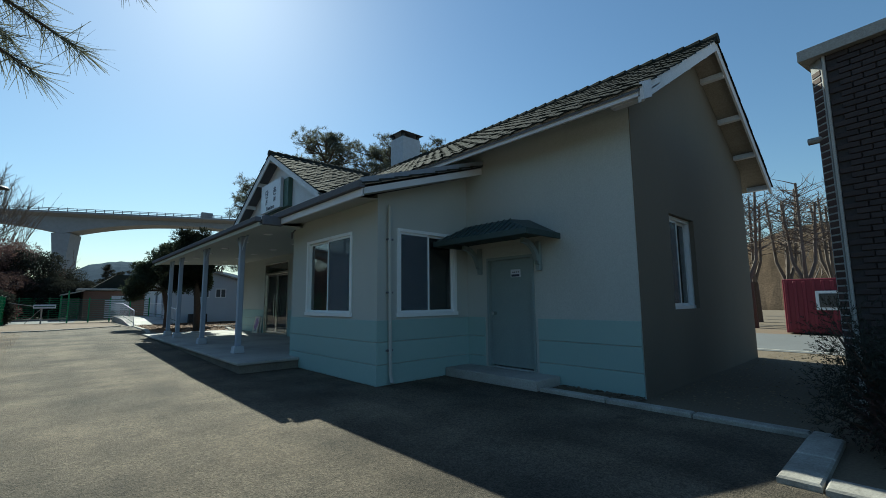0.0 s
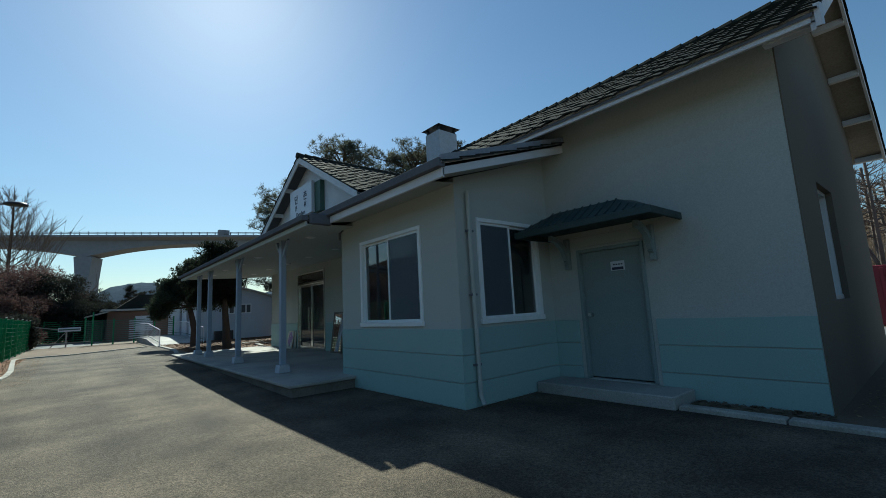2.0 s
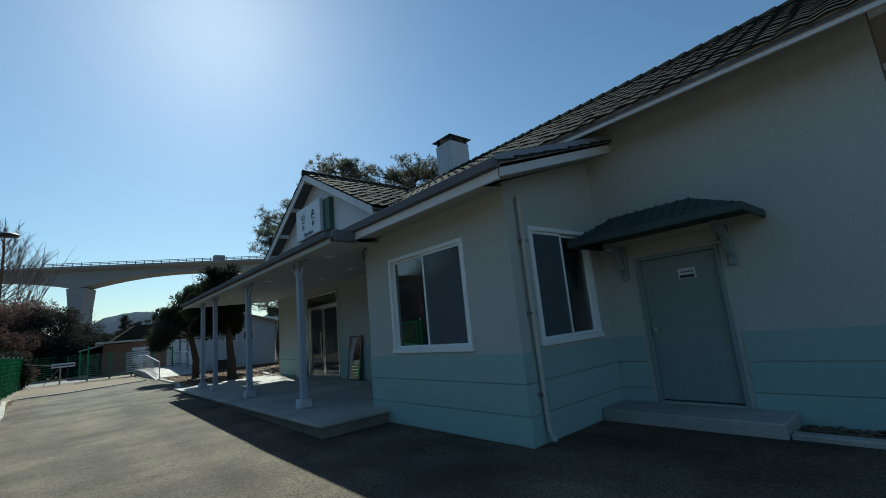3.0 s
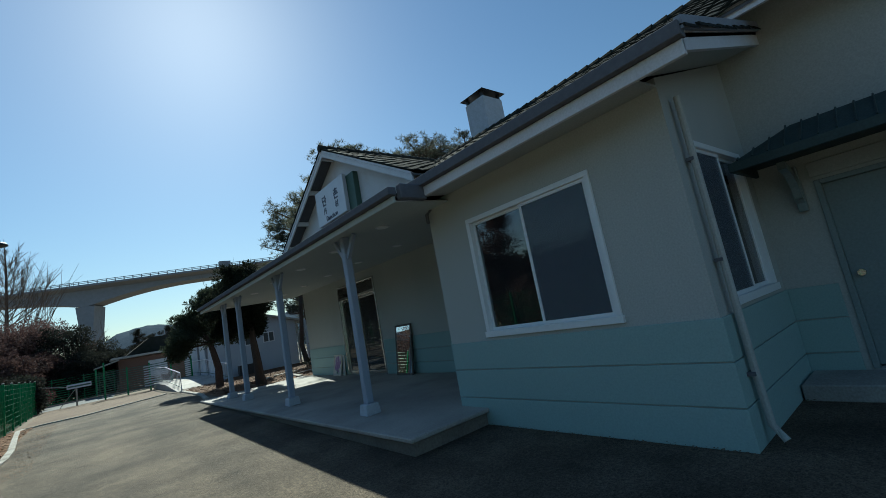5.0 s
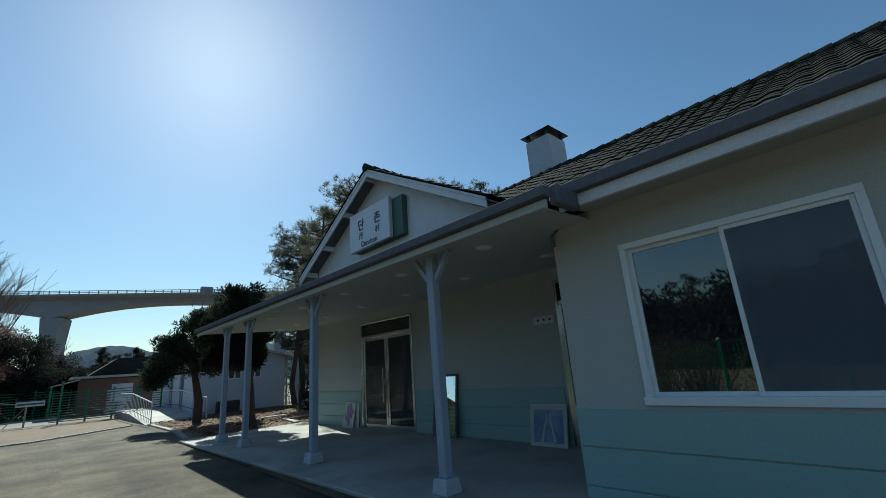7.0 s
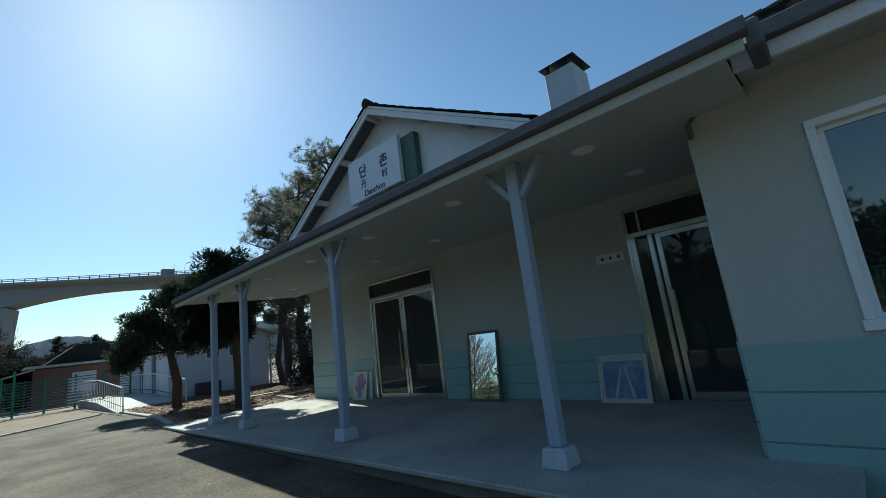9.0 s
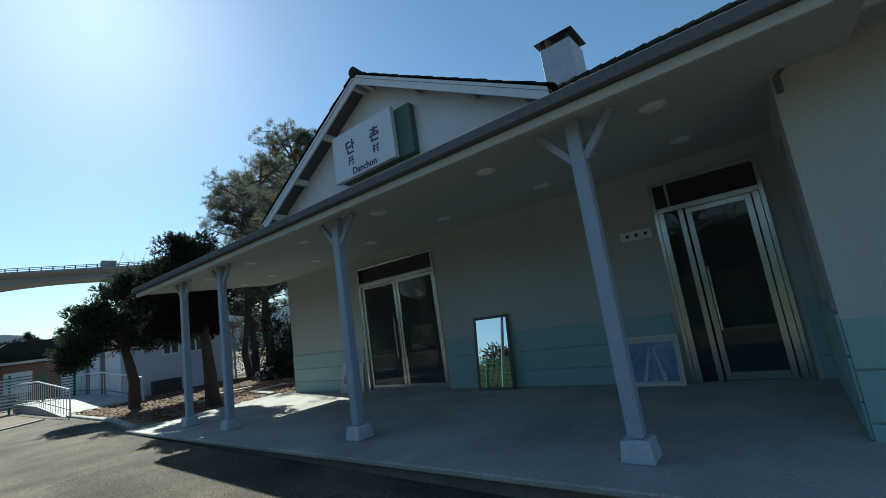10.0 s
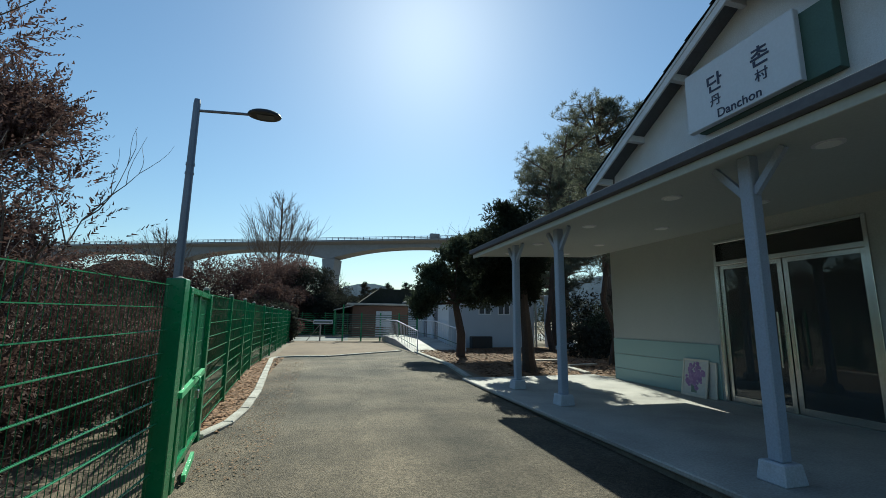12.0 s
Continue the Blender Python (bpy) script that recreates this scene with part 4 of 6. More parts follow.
put("track_line", pb, "print_pale")
pl = empty("wall_plaque", (XM, 11.25, 2.2), "small white plaque with three dark marks", "plaque")
part("plate", B(XM - 0.03, XM, 11.00, 11.42, 2.16, 2.30, 0.005), "sign_white", pl)
for y in (11.08, 11.20, 11.32):
    part("writing", tube(bmesh.new(), [(XM - 0.033, y, 2.23), (XM - 0.030, y, 2.23)], 0.024, 10), "ink", pl)

# downpipe at the bay's corner
dp = empty("downpipe", (4.62, 6.02, 0), "painted downpipe at the corner of the bay", "downpipe")
part("pipe", tube(bmesh.new(), [(4.60, 6.03, 3.0), (4.60, 6.03, 2.4), (4.62, 6.03, 0.6), (4.62, 6.02, 0.16), (4.60, 5.94, 0.05)], 0.031, 10), "plaster", dp)
for z in (0.55, 1.5, 2.4):
    part("clip", B(4.56, 4.67, 6.02, 6.08, z, z + 0.03), "gutter", dp)
thing("wall_pipe_end", tube(bmesh.new(), [(4.40, 9.42, 3.0), (4.34, 9.46, 2.93), (4.34, 9.46, 2.80)], 0.025, 8), "gutter", "short dark pipe end at the bay's corner", "pipe")

# ---- kerbs ----


def kerb_line(name, pts, label, w=0.16, h=0.11, step=0.95):
    """Kerb stones laid end to end along a line."""
    k = empty(name, (*pts[0], gz(pts[0][1])), label, "kerb", kind="structure")
    for (x0, y0), (x1, y1) in zip(pts, pts[1:]):
        L = math.hypot(x1 - x0, y1 - y0)
        n = max(1, round(L / step))
        for i in range(n):
            a, b = (i + 0.008 / step) / n, (i + 1 - 0.008 / step) / n
            p0 = (x0 + (x1 - x0) * a, y0 + (y1 - y0) * a)
            p1 = (x0 + (x1 - x0) * b, y0 + (y1 - y0) * b)
            bm = bar(bmesh.new(), (*p0, gz(p0[1]) + h / 2 - 0.06), (*p1, gz(p1[1]) + h / 2 - 0.06), w, h + 0.12)
            bmesh.ops.bevel(bm, geom=[e for e in bm.edges if e.verts[0].co.z > gz(p0[1]) + h * 0.5 and e.verts[1].co.z > gz(p0[1]) + h * 0.5], offset=0.015, segments=1, affect="EDGES")
            part("kerb_stone", bm, "kerb", k)
    return k


kerb_line("kerb_1", [(6.0, 4.04), (6.0, 0.92), (6.0, 0.76)], "pale concrete kerb beside the gable", 0.15, 0.06)
kerb_line("kerb_2", [(5.92, 0.80), (4.48, 0.80)], "pale concrete kerb at the drive's edge", 0.26, 0.06)
kerb_line("kerb_3", [(4.58, 0.66), (4.58, -9)], "pale concrete kerb along the drive", 0.26, 0.06)
kerb_line("kerb_4", [(-1.24, -12), (-1.22, 6), (-1.22, 12.3), (-1.45, 13.0)], "pale concrete kerb beside the fence", 0.15, 0.08)
kerb_line("kerb_5", [(-1.45, 16.7), (-1.22, 17.0), (-1.02, 17.6), (-0.95, 18.4), (-0.98, 20), (-1.22, 23.5), (-1.40, 26.2), (-1.30, 26.7), (-0.8, 26.97), (0.3, 26.87), (1.7, 27.9), (3.25, 29.05)], "pale concrete kerb curving round the end of the drive", 0.14, 0.05, 0.7)
kerb_line("kerb_6", [(3.75, 28.4), (3.72, 23.6), (3.40, 20.9)], "pale kerb of the tree bed", 0.14, 0.06, 0.8)

# ---- plants ----


def cards(centres, size, count, rs, flat=1.0, spike=1.0):
    """Small leaf blades scattered round centres, each (point, radius)."""
    c = np.array([p for p, _ in centres], float)
    r = np.array([q for _, q in centres], float)
    k = np.repeat(np.arange(len(c)), count)
    d = rs.normal(size=(len(k), 3))
    d /= np.linalg.norm(d, axis=1)[:, None]
    rad = r[k] * rs.uniform(0.25, 1.0, len(k)) ** 0.5
    d2 = d * [1, 1, flat]
    p = c[k] + d2 * rad[:, None]
    a = d + rs.normal(scale=0.5, size=d.shape)
    a /= np.linalg.norm(a, axis=1)[:, None]
    b = np.cross(a, rs.normal(size=a.shape))
    b /= np.linalg.norm(b, axis=1)[:, None] + 1e-9
    s = size * rs.uniform(0.6, 1.3, len(k))[:, None]
    v0, v1, v2, v3 = p - b * s * 0.5 / spike, p + a * s * 0.5 + b * s * 0.45 / spike, p + a * s, p + a * s * 0.4 - b * s * 0.4 / spike
    V = np.stack([v0, v1, v2, v3], 1).reshape(-1, 3)
    F = np.arange(len(V)).reshape(-1, 4)
    return V.tolist(), F.tolist()


def sprigs(centres, length, blade, per, rs, up=0.35, m=9, width=0.17):
    """Short sprays, each a row of narrow scales along an outward twig."""
    c = np.array([p for p, _ in centres], float)
    r = np.array([q for _, q in centres], float)
    k = np.repeat(np.arange(len(c)), per)
    d = rs.normal(size=(len(k), 3))
    d /= np.linalg.norm(d, axis=1)[:, None]
    p = c[k] + d * (r[k] * rs.uniform(0.3, 1.0, len(k)))[:, None]
    d = d + [0, 0, up] + rs.normal(scale=0.3, size=d.shape)
    d /= np.linalg.norm(d, axis=1)[:, None]
    L = length * rs.uniform(0.6, 1.3, len(k))
    quads = []
    for s in np.linspace(0.05, 1.0, m):
        base = p + d * (L * s)[:, None]
        w = np.cross(d, rs.normal(size=d.shape))
        w /= np.linalg.norm(w, axis=1)[:, None] + 1e-9
        e = d * 0.8 + w * 0.7
        tip = base + e * blade * (1.15 - 0.5 * s)
        side = np.cross(e, rs.normal(size=d.shape))
        side *= blade * width / (np.linalg.norm(side, axis=1)[:, None] + 1e-9)
        quads.append(np.stack([base - side, base + side, tip + side * 0.3, tip - side * 0.3], 1))
    V = np.concatenate(quads).reshape(-1, 3)
    return V.tolist(), np.arange(len(V)).reshape(-1, 4).tolist()


def tufts(centres, count, width, rs, up=0.5):
    """Needle tufts: thin blades that spread from each centre."""
    c = np.array([p for p, _ in centres], float)
    r = np.array([q for _, q in centres], float)
    k = np.repeat(np.arange(len(c)), count)
    d = rs.normal(size=(len(k), 3)) + [0, 0, up]
    d /= np.linalg.norm(d, axis=1)[:, None]
    base = c[k] + d * 0.03
    tip = base + d * (r[k] * rs.uniform(0.7, 1.3, len(k)))[:, None]
    w = np.cross(d, rs.normal(size=d.shape))
    w *= width / (np.linalg.norm(w, axis=1)[:, None] + 1e-9)
    V = np.stack([base - w, base + w, tip + w * 0.4, tip - w * 0.4], 1).reshape(-1, 3)
    return V.tolist(), np.arange(len(V)).reshape(-1, 4).tolist()


def branchy(bm, base, d, length, radius, depth, rg, spread=0.5, up=0.15, tips=None, kids=3, sides=6):
    """A limb that forks into thinner limbs."""
    pts, p, v = [Vector(base)], Vector(base), Vector(d).normalized()
    n = 4
    for _ in range(n):
        v = (v + Vector((rg.gauss(0, 0.12), rg.gauss(0, 0.12), rg.gauss(0, 0.08) + up * 0.3))).normalized()
        p = p + v * length / n
        pts.append(p.copy())
    tube(bm, pts, [radius * (1 - 0.16 * i) for i in range(n + 1)], max(3, sides))
    if depth == 0:
        if tips is not None:
            tips.append(pts[-1])
            tips.append(pts[-2])
        return
    for k in range(kids):
        at = pts[rg.randint(2, n)] if k else pts[-1]
        w = (v + Vector((rg.gauss(0, spread), rg.gauss(0, spread), rg.gauss(0, spread * 0.6) + up))).normalized()
        branchy(bm, at, w, length * rg.uniform(0.55, 0.8), radius * 0.5, depth - 1, rg, spread, up, tips, kids, sides - 1)


def bare_tree(x, y, h, label, seed, mat_="twig", depth=4, kids=3, spread=0.45, r=None, z=None):
    z = gz(y) if z is None else z
    rg = random.Random(seed)
    t = empty("tree", (x, y, z), label, "tree")
    bm = bmesh.new()
    branchy(bm, (x, y, z - 0.1), (0, 0, 1), h * 0.36, r or h * 0.018, 0, rg)
    top = Vector((x, y, z + h * 0.33))
    part("trunk", bm, "bark", t)
    cr = bmesh.new()
    for k in range(5):
        a = k * math.tau / 5 + rg.uniform(-0.4, 0.4)
        branchy(cr, top - Vector((0, 0, h * 0.05 * k)), (math.cos(a) * 0.55, math.sin(a) * 0.55, 1), h * 0.27, (r or h * 0.018) * 0.5, depth - 1, rg, spread, 0.2, None, kids, 5)
    part("crown", cr, mat_, t, "bare twiggy crown")
    return t


def broom_tree(x, y, h, w, label, seed):
    """A bare tree with a straight stem and many fine rising twigs in an egg-shaped crown."""
    rg = random.Random(seed)
    z = gz(y)
    t = empty("tree", (x, y, z), label, "tree")
    part("trunk", tube(bmesh.new(), [(x, y, z - 0.1), (x, y, z + h * 0.4), (x + 0.1, y, z + h * 0.8), (x, y, z + h)], [h * 0.016, h * 0.011, h * 0.005, 0.015], 7), "bark", t)
    bm = bmesh.new()
    for k in range(70):
        f = 0.16 + 0.78 * (k + rg.random()) / 70
        a = rg.uniform(0, math.tau)
        L = min(w * 1.25, h * (1 - f) * 0.62 + 0.04 * h) * rg.uniform(0.75, 1.1)
        base = Vector((x, y, z + h * f * 0.95))
        out = Vector((math.cos(a), math.sin(a), 0))
        mid = base + out * L * 0.40 + Vector((0, 0, L * 0.34))
        tip = base + out * L * 0.62 + Vector((0, 0, L * 0.88))
        r0 = h * 0.0045 * (1.2 - f)
        tube(bm, [base, mid, tip], [r0, r0 * 0.7, r0 * 0.3], 4)
        for j in range(16):
            g = rg.uniform(0.2, 0.98)
            p = base.lerp(mid, g * 2) if g < 0.5 else mid.lerp(tip, g * 2 - 1)
            d = out * rg.uniform(0.1, 0.7) + Vector((rg.gauss(0, 0.35), rg.gauss(0, 0.35), rg.uniform(0.6, 1.1)))
            q = p + d.normalized() * L * rg.uniform(0.22, 0.42)
            tube(bm, [p, q], [h * 0.0013, h * 0.0006], 3)
    part("crown", bm, "twig", t, "bare fine twigs")
    return t


def pine_tree(x, y, h, w, label, seed, z=None, bare=0.45, lean_x=0.0, n=26, clump=34, leaf="pine", size=0.26):
    """A pine: tall trunk, level limbs, needle clumps with gaps between."""
    z = gz(y) if z is None else z
    rg, rs = random.Random(seed), np.random.RandomState(seed)
    t = empty("pine_tree", (x, y, z), label, "tree")
    bm = bmesh.new()
    pts = [(x + lean_x * k / 6 + rg.uniform(-0.15, 0.15) * (k > 0), y + rg.uniform(-0.15, 0.15) * (k > 0), z - 0.1 + h * 0.94 * k / 6) for k in range(7)]
    tube(bm, pts, [h * 0.019 * (1 - 0.13 * k) for k in range(7)], 9)
    part("trunk", bm, "bark_red", t)
    limbs, cl = bmesh.new(), []
    for k in range(n):
        f = bare + (1 - bare) * (k + rg.random()) / n
        base = Vector(pts[0]).lerp(Vector(pts[-1]), f)
        a = rg.uniform(0, math.tau)
        L = w * (0.35 + 0.65 * math.sin(math.pi * min(1, max(0.08, (1 - f) / (1 - bare) * 0.8 + 0.12)))) * rg.uniform(0.6, 1.1)
        tip = base + Vector((math.cos(a) * L, math.sin(a) * L, rg.uniform(0.05, 0.35) * L))
        mid = base.lerp(tip, 0.5) + Vector((0, 0, rg.uniform(-0.1, 0.2)))
        tube(limbs, [base, mid, tip], [h * 0.006, h * 0.004, h * 0.0015], 4)
        for q in range(11):
            at = base.lerp(tip, rg.uniform(0.4, 1.0))
            p = at + Vector((rg.gauss(0, 0.15 * L), rg.gauss(0, 0.15 * L), rg.uniform(0.05, 0.40) * min(1.4, h / 9)))
            tube(limbs, [at, p], [h * 0.0014, h * 0.0007], 3)
            for w3 in range(4):
                r = rg.uniform(0.11, 0.20) * min(1.6, h / 8)
                cl.append((p + Vector((rg.gauss(0, 0.8), rg.gauss(0, 0.8), rg.gauss(0.1, 0.6))) * r, r))
    part("branchwork", limbs, "bark", t)
    part("crown", tufts(cl, clump // 2, 0.0006 * h + 0.004, rs, 0.7), leaf, t, "needle clumps with gaps")
    return t


def juniper(x, y, lumps, trunk, label, seed, leaf="juniper", count=230, size=0.085):
    """A dense dark conifer, its crown made of uneven lumps given as (dx, dy, z, radius)."""
    rg, rs = random.Random(seed), np.random.RandomState(seed)
    z = gz(y)
    t = empty("juniper_tree", (x, y, z), label, "tree")
    bm = bmesh.new()
    tube(bm, [(x + dx, y + dy, z + h) for dx, dy, h, _ in trunk], [q for *_, q in trunk], 9)
    top = Vector((x + trunk[-1][0], y + trunk[-1][1], z + trunk[-1][2]))
    for dx, dy, h, r in lumps:
        p = Vector((x + dx, y + dy, z + h))
        tube(bm, [top.lerp(Vector((x, y, z + 1.0)), 0.3), top.lerp(p, 0.6) - Vector((0, 0, 0.15)), p], [0.05, 0.035, 0.015], 5)
    part("trunk", bm, "bark_red", t)
    cl = []
    for dx, dy, h, r in lumps:
        for q in range(24):
            v = Vector((rg.gauss(0, 1), rg.gauss(0, 1), rg.gauss(0, 1))).normalized() * r * rg.uniform(0.15, 0.95)
            cl.append((Vector((x + dx, y + dy, z + h)) + Vector((v.x, v.y, v.z * 0.85)), r * rg.uniform(0.22, 0.42)))
    spray = (0.13, 0.07, 74, rs, 0.35, 7, 0.2) if leaf == "juniper" else (0.30, 0.045, 40, rs, 0.55, 12, 0.2)
    part("crown", sprigs(cl, *spray), leaf, t, "dense scaly foliage")
    return t


def shrub(name, x, y, w, h, label, seed, leaf, count=60, size=0.14, z=None, n=None):
    """A low mass of foliage on thin stems."""
    rg, rs = random.Random(seed), np.random.RandomState(seed)
    z = gz(y) if z is None else z
    t = empty(name, (x, y, z), label, "shrub")
    bm, cl = bmesh.new(), []
    for k in range(n or int(14 * max(1, w))):
        p = Vector((x + rg.gauss(0, w * 0.24), y + rg.gauss(0, w * 0.24), z + h * rg.uniform(0.12, 0.88)))
        tube(bm, [(x + rg.uniform(-.1, .1), y + rg.uniform(-.1, .1), z - 0.05), Vector((x, y, z)).lerp(p, 0.6), p], [0.03, 0.018, 0.006], 4)
        cl.append((p, min(w, h) * rg.uniform(0.14, 0.26)))
    part("stem", bm, "bark", t)
    near = size < 0.06 or (leaf == "russet" and size < 0.15)
    part("foliage", sprigs(cl, 0.17, 0.032, max(12, count // 6), rs, 0.3, 9, 0.16) if near else cards(cl, size, count, rs, 0.9, 2.0), leaf, t)
    return t


juniper(4.9, 26.2, [(-0.5, 0, 2.6, 0.95), (0.3, 0.2, 3.2, 1.0), (0.9, 0, 2.7, 0.85), (-1.2, 0, 2.2, 0.7), (-0.2, -0.3, 3.7, 0.7), (1.4, 0, 3.0, 0.9), (1.1, 0.2, 3.8, 0.8), (0.5, 0, 4.1, 0.7), (-1.5, 0.1, 1.8, 0.45), (0.4, 0, 2.2, 0.8), (-0.9, 0.3, 2.9, 0.7), (1.7, 0.1, 2.3, 0.6)],
        [(0, 0, -0.1, 0.17), (0.02, 0, 0.8, 0.15), (-0.1, 0, 1.4, 0.13), (-0.3, 0, 2.3, 0.09)], "dark juniper with a leaning bare trunk in the tree bed", 11)
juniper(5.25, 21.7, [(-0.6, 0, 3.3, 0.75), (0.2, 0.1, 3.0, 0.6), (-0.3, 0.2, 4.0, 0.7), (-1.1, 0, 2.9, 0.55), (-0.2, 0, 2.5, 0.6), (0.2, 0.3, 2.2, 0.45), (-0.9, 0.3, 2.3, 0.45)],
        [(0.1, 0, -0.1, 0.21), (0.04, 0, 0.35, 0.165), (0.02, 0, 0.9, 0.145), (-0.05, 0, 1.8, 0.11), (-0.1, 0, 3.0, 0.08)], "dark juniper with a reddish trunk beside the veranda", 12)
pine_tree(10.6, 29.5, 9.5, 2.6, "tall pine with a sparse dark crown behind the station", 21, bare=0.35, n=34)
pine_tree(9.6, 28.0, 7.6, 1.9, "slim pine behind the station", 22, bare=0.35, n=26)
pine_tree(8.7, 22.9, 6.6, 1.6, "small pine in the bed beside the veranda", 27, bare=0.42, n=18)
pine_tree(12.4, 31.6, 8.0, 2.2, "slim dark pine behind the veranda", 28, bare=0.25, n=34)
pine_tree(13.5, 33.0, 12.5, 3.0, "tall pine behind the station", 26, bare=0.35, n=34)
pine_tree(19.0, 37.0, 17.3, 4.0, "very tall pine behind the station", 23, bare=0.42, n=80, size=0.40)
pine_tree(23.7, 32.3, 16.6, 4.6, "very tall spreading pine behind the station", 24, bare=0.42, n=90, size=0.40)
pine_tree(27.8, 30.5, 16.6, 3.6, "very tall pine behind the station", 25, bare=0.45, n=60, size=0.40)
bare_tree(9.2, 34.0, 8.5, "bare thin tree behind the juniper", 31, depth=4)
for k, (x, y, w, h) in enumerate(((9.5, 25.5, 1.6, 1.0), (11.6, 26.5, 2.0, 1.2), (13.5, 27.0, 2.4, 2.6), (15.5, 29.0, 3.0, 3.4), (12.6, 29.6, 2.6, 3.0))):
    shrub("shrub", x, y, w, h, "dark evergreen shrub behind the tree bed", 40 + k, "dark_conifer", 80, 0.16)

# left side: behind the fence
juniper(-2.95, 15.2, [(0.4, 0.5, 3.0, 0.6), (0.2, 0.2, 1.8, 0.8), (0.0, 0, 2.6, 0.8), (-0.3, 0.2, 3.5, 0.8), (0.4, -0.4, 1.0, 0.7), (-0.4, -0.4, 2.2, 0.9), (-0.5, 0, 4.3, 0.55), (0.7, -0.9, 0.9, 0.6), (0.6, -1.4, 1.3, 0.7)],
        [(0, 0, -0.1, 0.12), (0, 0, 1.5, 0.10), (-0.2, 0, 3.0, 0.07)], "russet winter juniper behind the green fence", 13, "russet", 300, 0.075)
for k, (x, y, w, h) in enumerate(((-1.75, 12.6, 1.0, 1.7), (-1.9, 11.2, 1.3, 1.5), (-2.0, 17.4, 0.9, 1.4), (-2.2, 20.5, 0.9, 1.5), (-2.3, 24.8, 1.0, 1.9), (-2.4, 28.5, 1.2, 1.7), (-2.2, 8.8, 1.5, 1.5), (-2.2, 5.5, 1.5, 1.4))):
    shrub("shrub", x, y, w, h, "russet thorny shrub grown through the fence", 60 + k, "russet", 260, 0.10, n=26)
for k, (x, y, w, h) in enumerate(((-2.3, 10.4, 1.7, 1.9), (-2.4, 11.9, 1.8, 2.0), (-2.2, 13.3, 1.6, 1.8), (-2.6, 14.4, 1.8, 2.2), (-2.7, 16.6, 1.5, 1.7), (-2.9, 18.0, 1.5, 1.6), (-3.0, 19.6, 1.7, 1.7), (-3.1, 21.6, 1.8, 1.8), (-3.2, 23.4, 1.7, 1.7), (-3.2, 26.0, 2.0, 1.9), (-3.2, 28.8, 2.0, 1.9), (-3.2, 31.5, 2.2, 2.0), (-3.0, 34.0, 2.0, 2.2))):
    shrub("shrub", x, y, w, h, "dense dark thicket behind the green fence", 200 + k, "russet" if k % 3 or y < 20 else "dark_conifer", 330 if y < 20 else 130, 0.075 if y < 20 else 0.12, n=42)
for k, (x, y) in enumerate(((-2.1, 14.6), (-2.0, 13.2), (-2.6, 16.2))):
    bare_tree(x, y, 3.0 + 0.5 * k, "thin bare sapling behind the fence", 70 + k, depth=3, r=0.03)
broom_tree(-5.4, 66, 17.0, 6.2, "bare broad-crowned tree beyond the fence", 81)
broom_tree(-10.5, 44, 7.6, 3.0, "bare fine-twigged tree beyond the fence", 82)
broom_tree(-14, 31.5, 6.6, 2.9, "bare fine-twigged tree across the fence", 84)
broom_tree(-17, 35, 8.0, 3.0, "bare fine-twigged tree across the fence", 85)
bare_tree(0.8, 66, 8.0, "bare tree by the viaduct", 83, depth=4, kids=3)
for k, (x, y, w, h, m) in enumerate(((-9, 44, 5, 5.2, "russet"), (-6.2, 47, 4.5, 6.0, "russet"), (-4.2, 50, 4.0, 6.6, "russet"), (-2.6, 52, 4.0, 7.0, "russet"), (-0.6, 51, 3.8, 6.0, "dark_conifer"), (1.1, 53.5, 3.0, 4.6, "dark_conifer"), (2.8, 56, 3.0, 3.8, "dark_conifer"), (-3.2, 41, 2.6, 3.4, "russet"), (-13, 40, 6, 5.5, "russet"), (-2.0, 48.2, 2.6, 4.0, "russet"), (0.2, 48.4, 2.6, 3.4, "dark_conifer"), (1.8, 49.2, 2.4, 3.2, "dark_conifer"), (-2.2, 37.0, 1.4, 2.0, "dark_conifer"))):
    shrub("shrub", x, y, w, h, "broad russet thicket beyond the fence" if m == "russet" else "tall dark evergreen thicket beyond the yard", 90 + k, m, 260, 0.17, n=80)
for k, (x, y, h) in enumerate(((6.2, 78, 7.0), (7.6, 80, 6.2), (9.2, 77, 6.8), (11, 80, 6.4), (12.8, 79, 7.2), (15, 78, 6.6))):
    pine_tree(x, y, h, 1.25, "dark conifer beyond the low buildings", 110 + k, bare=0.08, n=40, clump=40, leaf="dark_conifer", size=0.4)
for k, (x, y, h) in enumerate(((-27, 2, 6.6), (-29, 6, 6.0), (-26, 9, 7.0), (-30, 12, 6.2), (-27, 15, 5.6), (-28, 18.5, 6.8), (-26, 22, 6.2), (-30, 26, 6.8), (-25, 30, 6.0))):
    pine_tree(x, y, h, 2.2, "dark conifer across the fence", 120 + k, bare=0.15, n=34, leaf="dark_conifer")

for k in range(12):
    shrub("shrub", -25.5 - (k * 5) % 3, -3 + k * 3.3, 6.0, 5.2 + 0.5 * ((k * 7) % 3), "dense dark evergreen thicket across the fence", 600 + k, "dark_conifer", 120, 0.42, n=60)

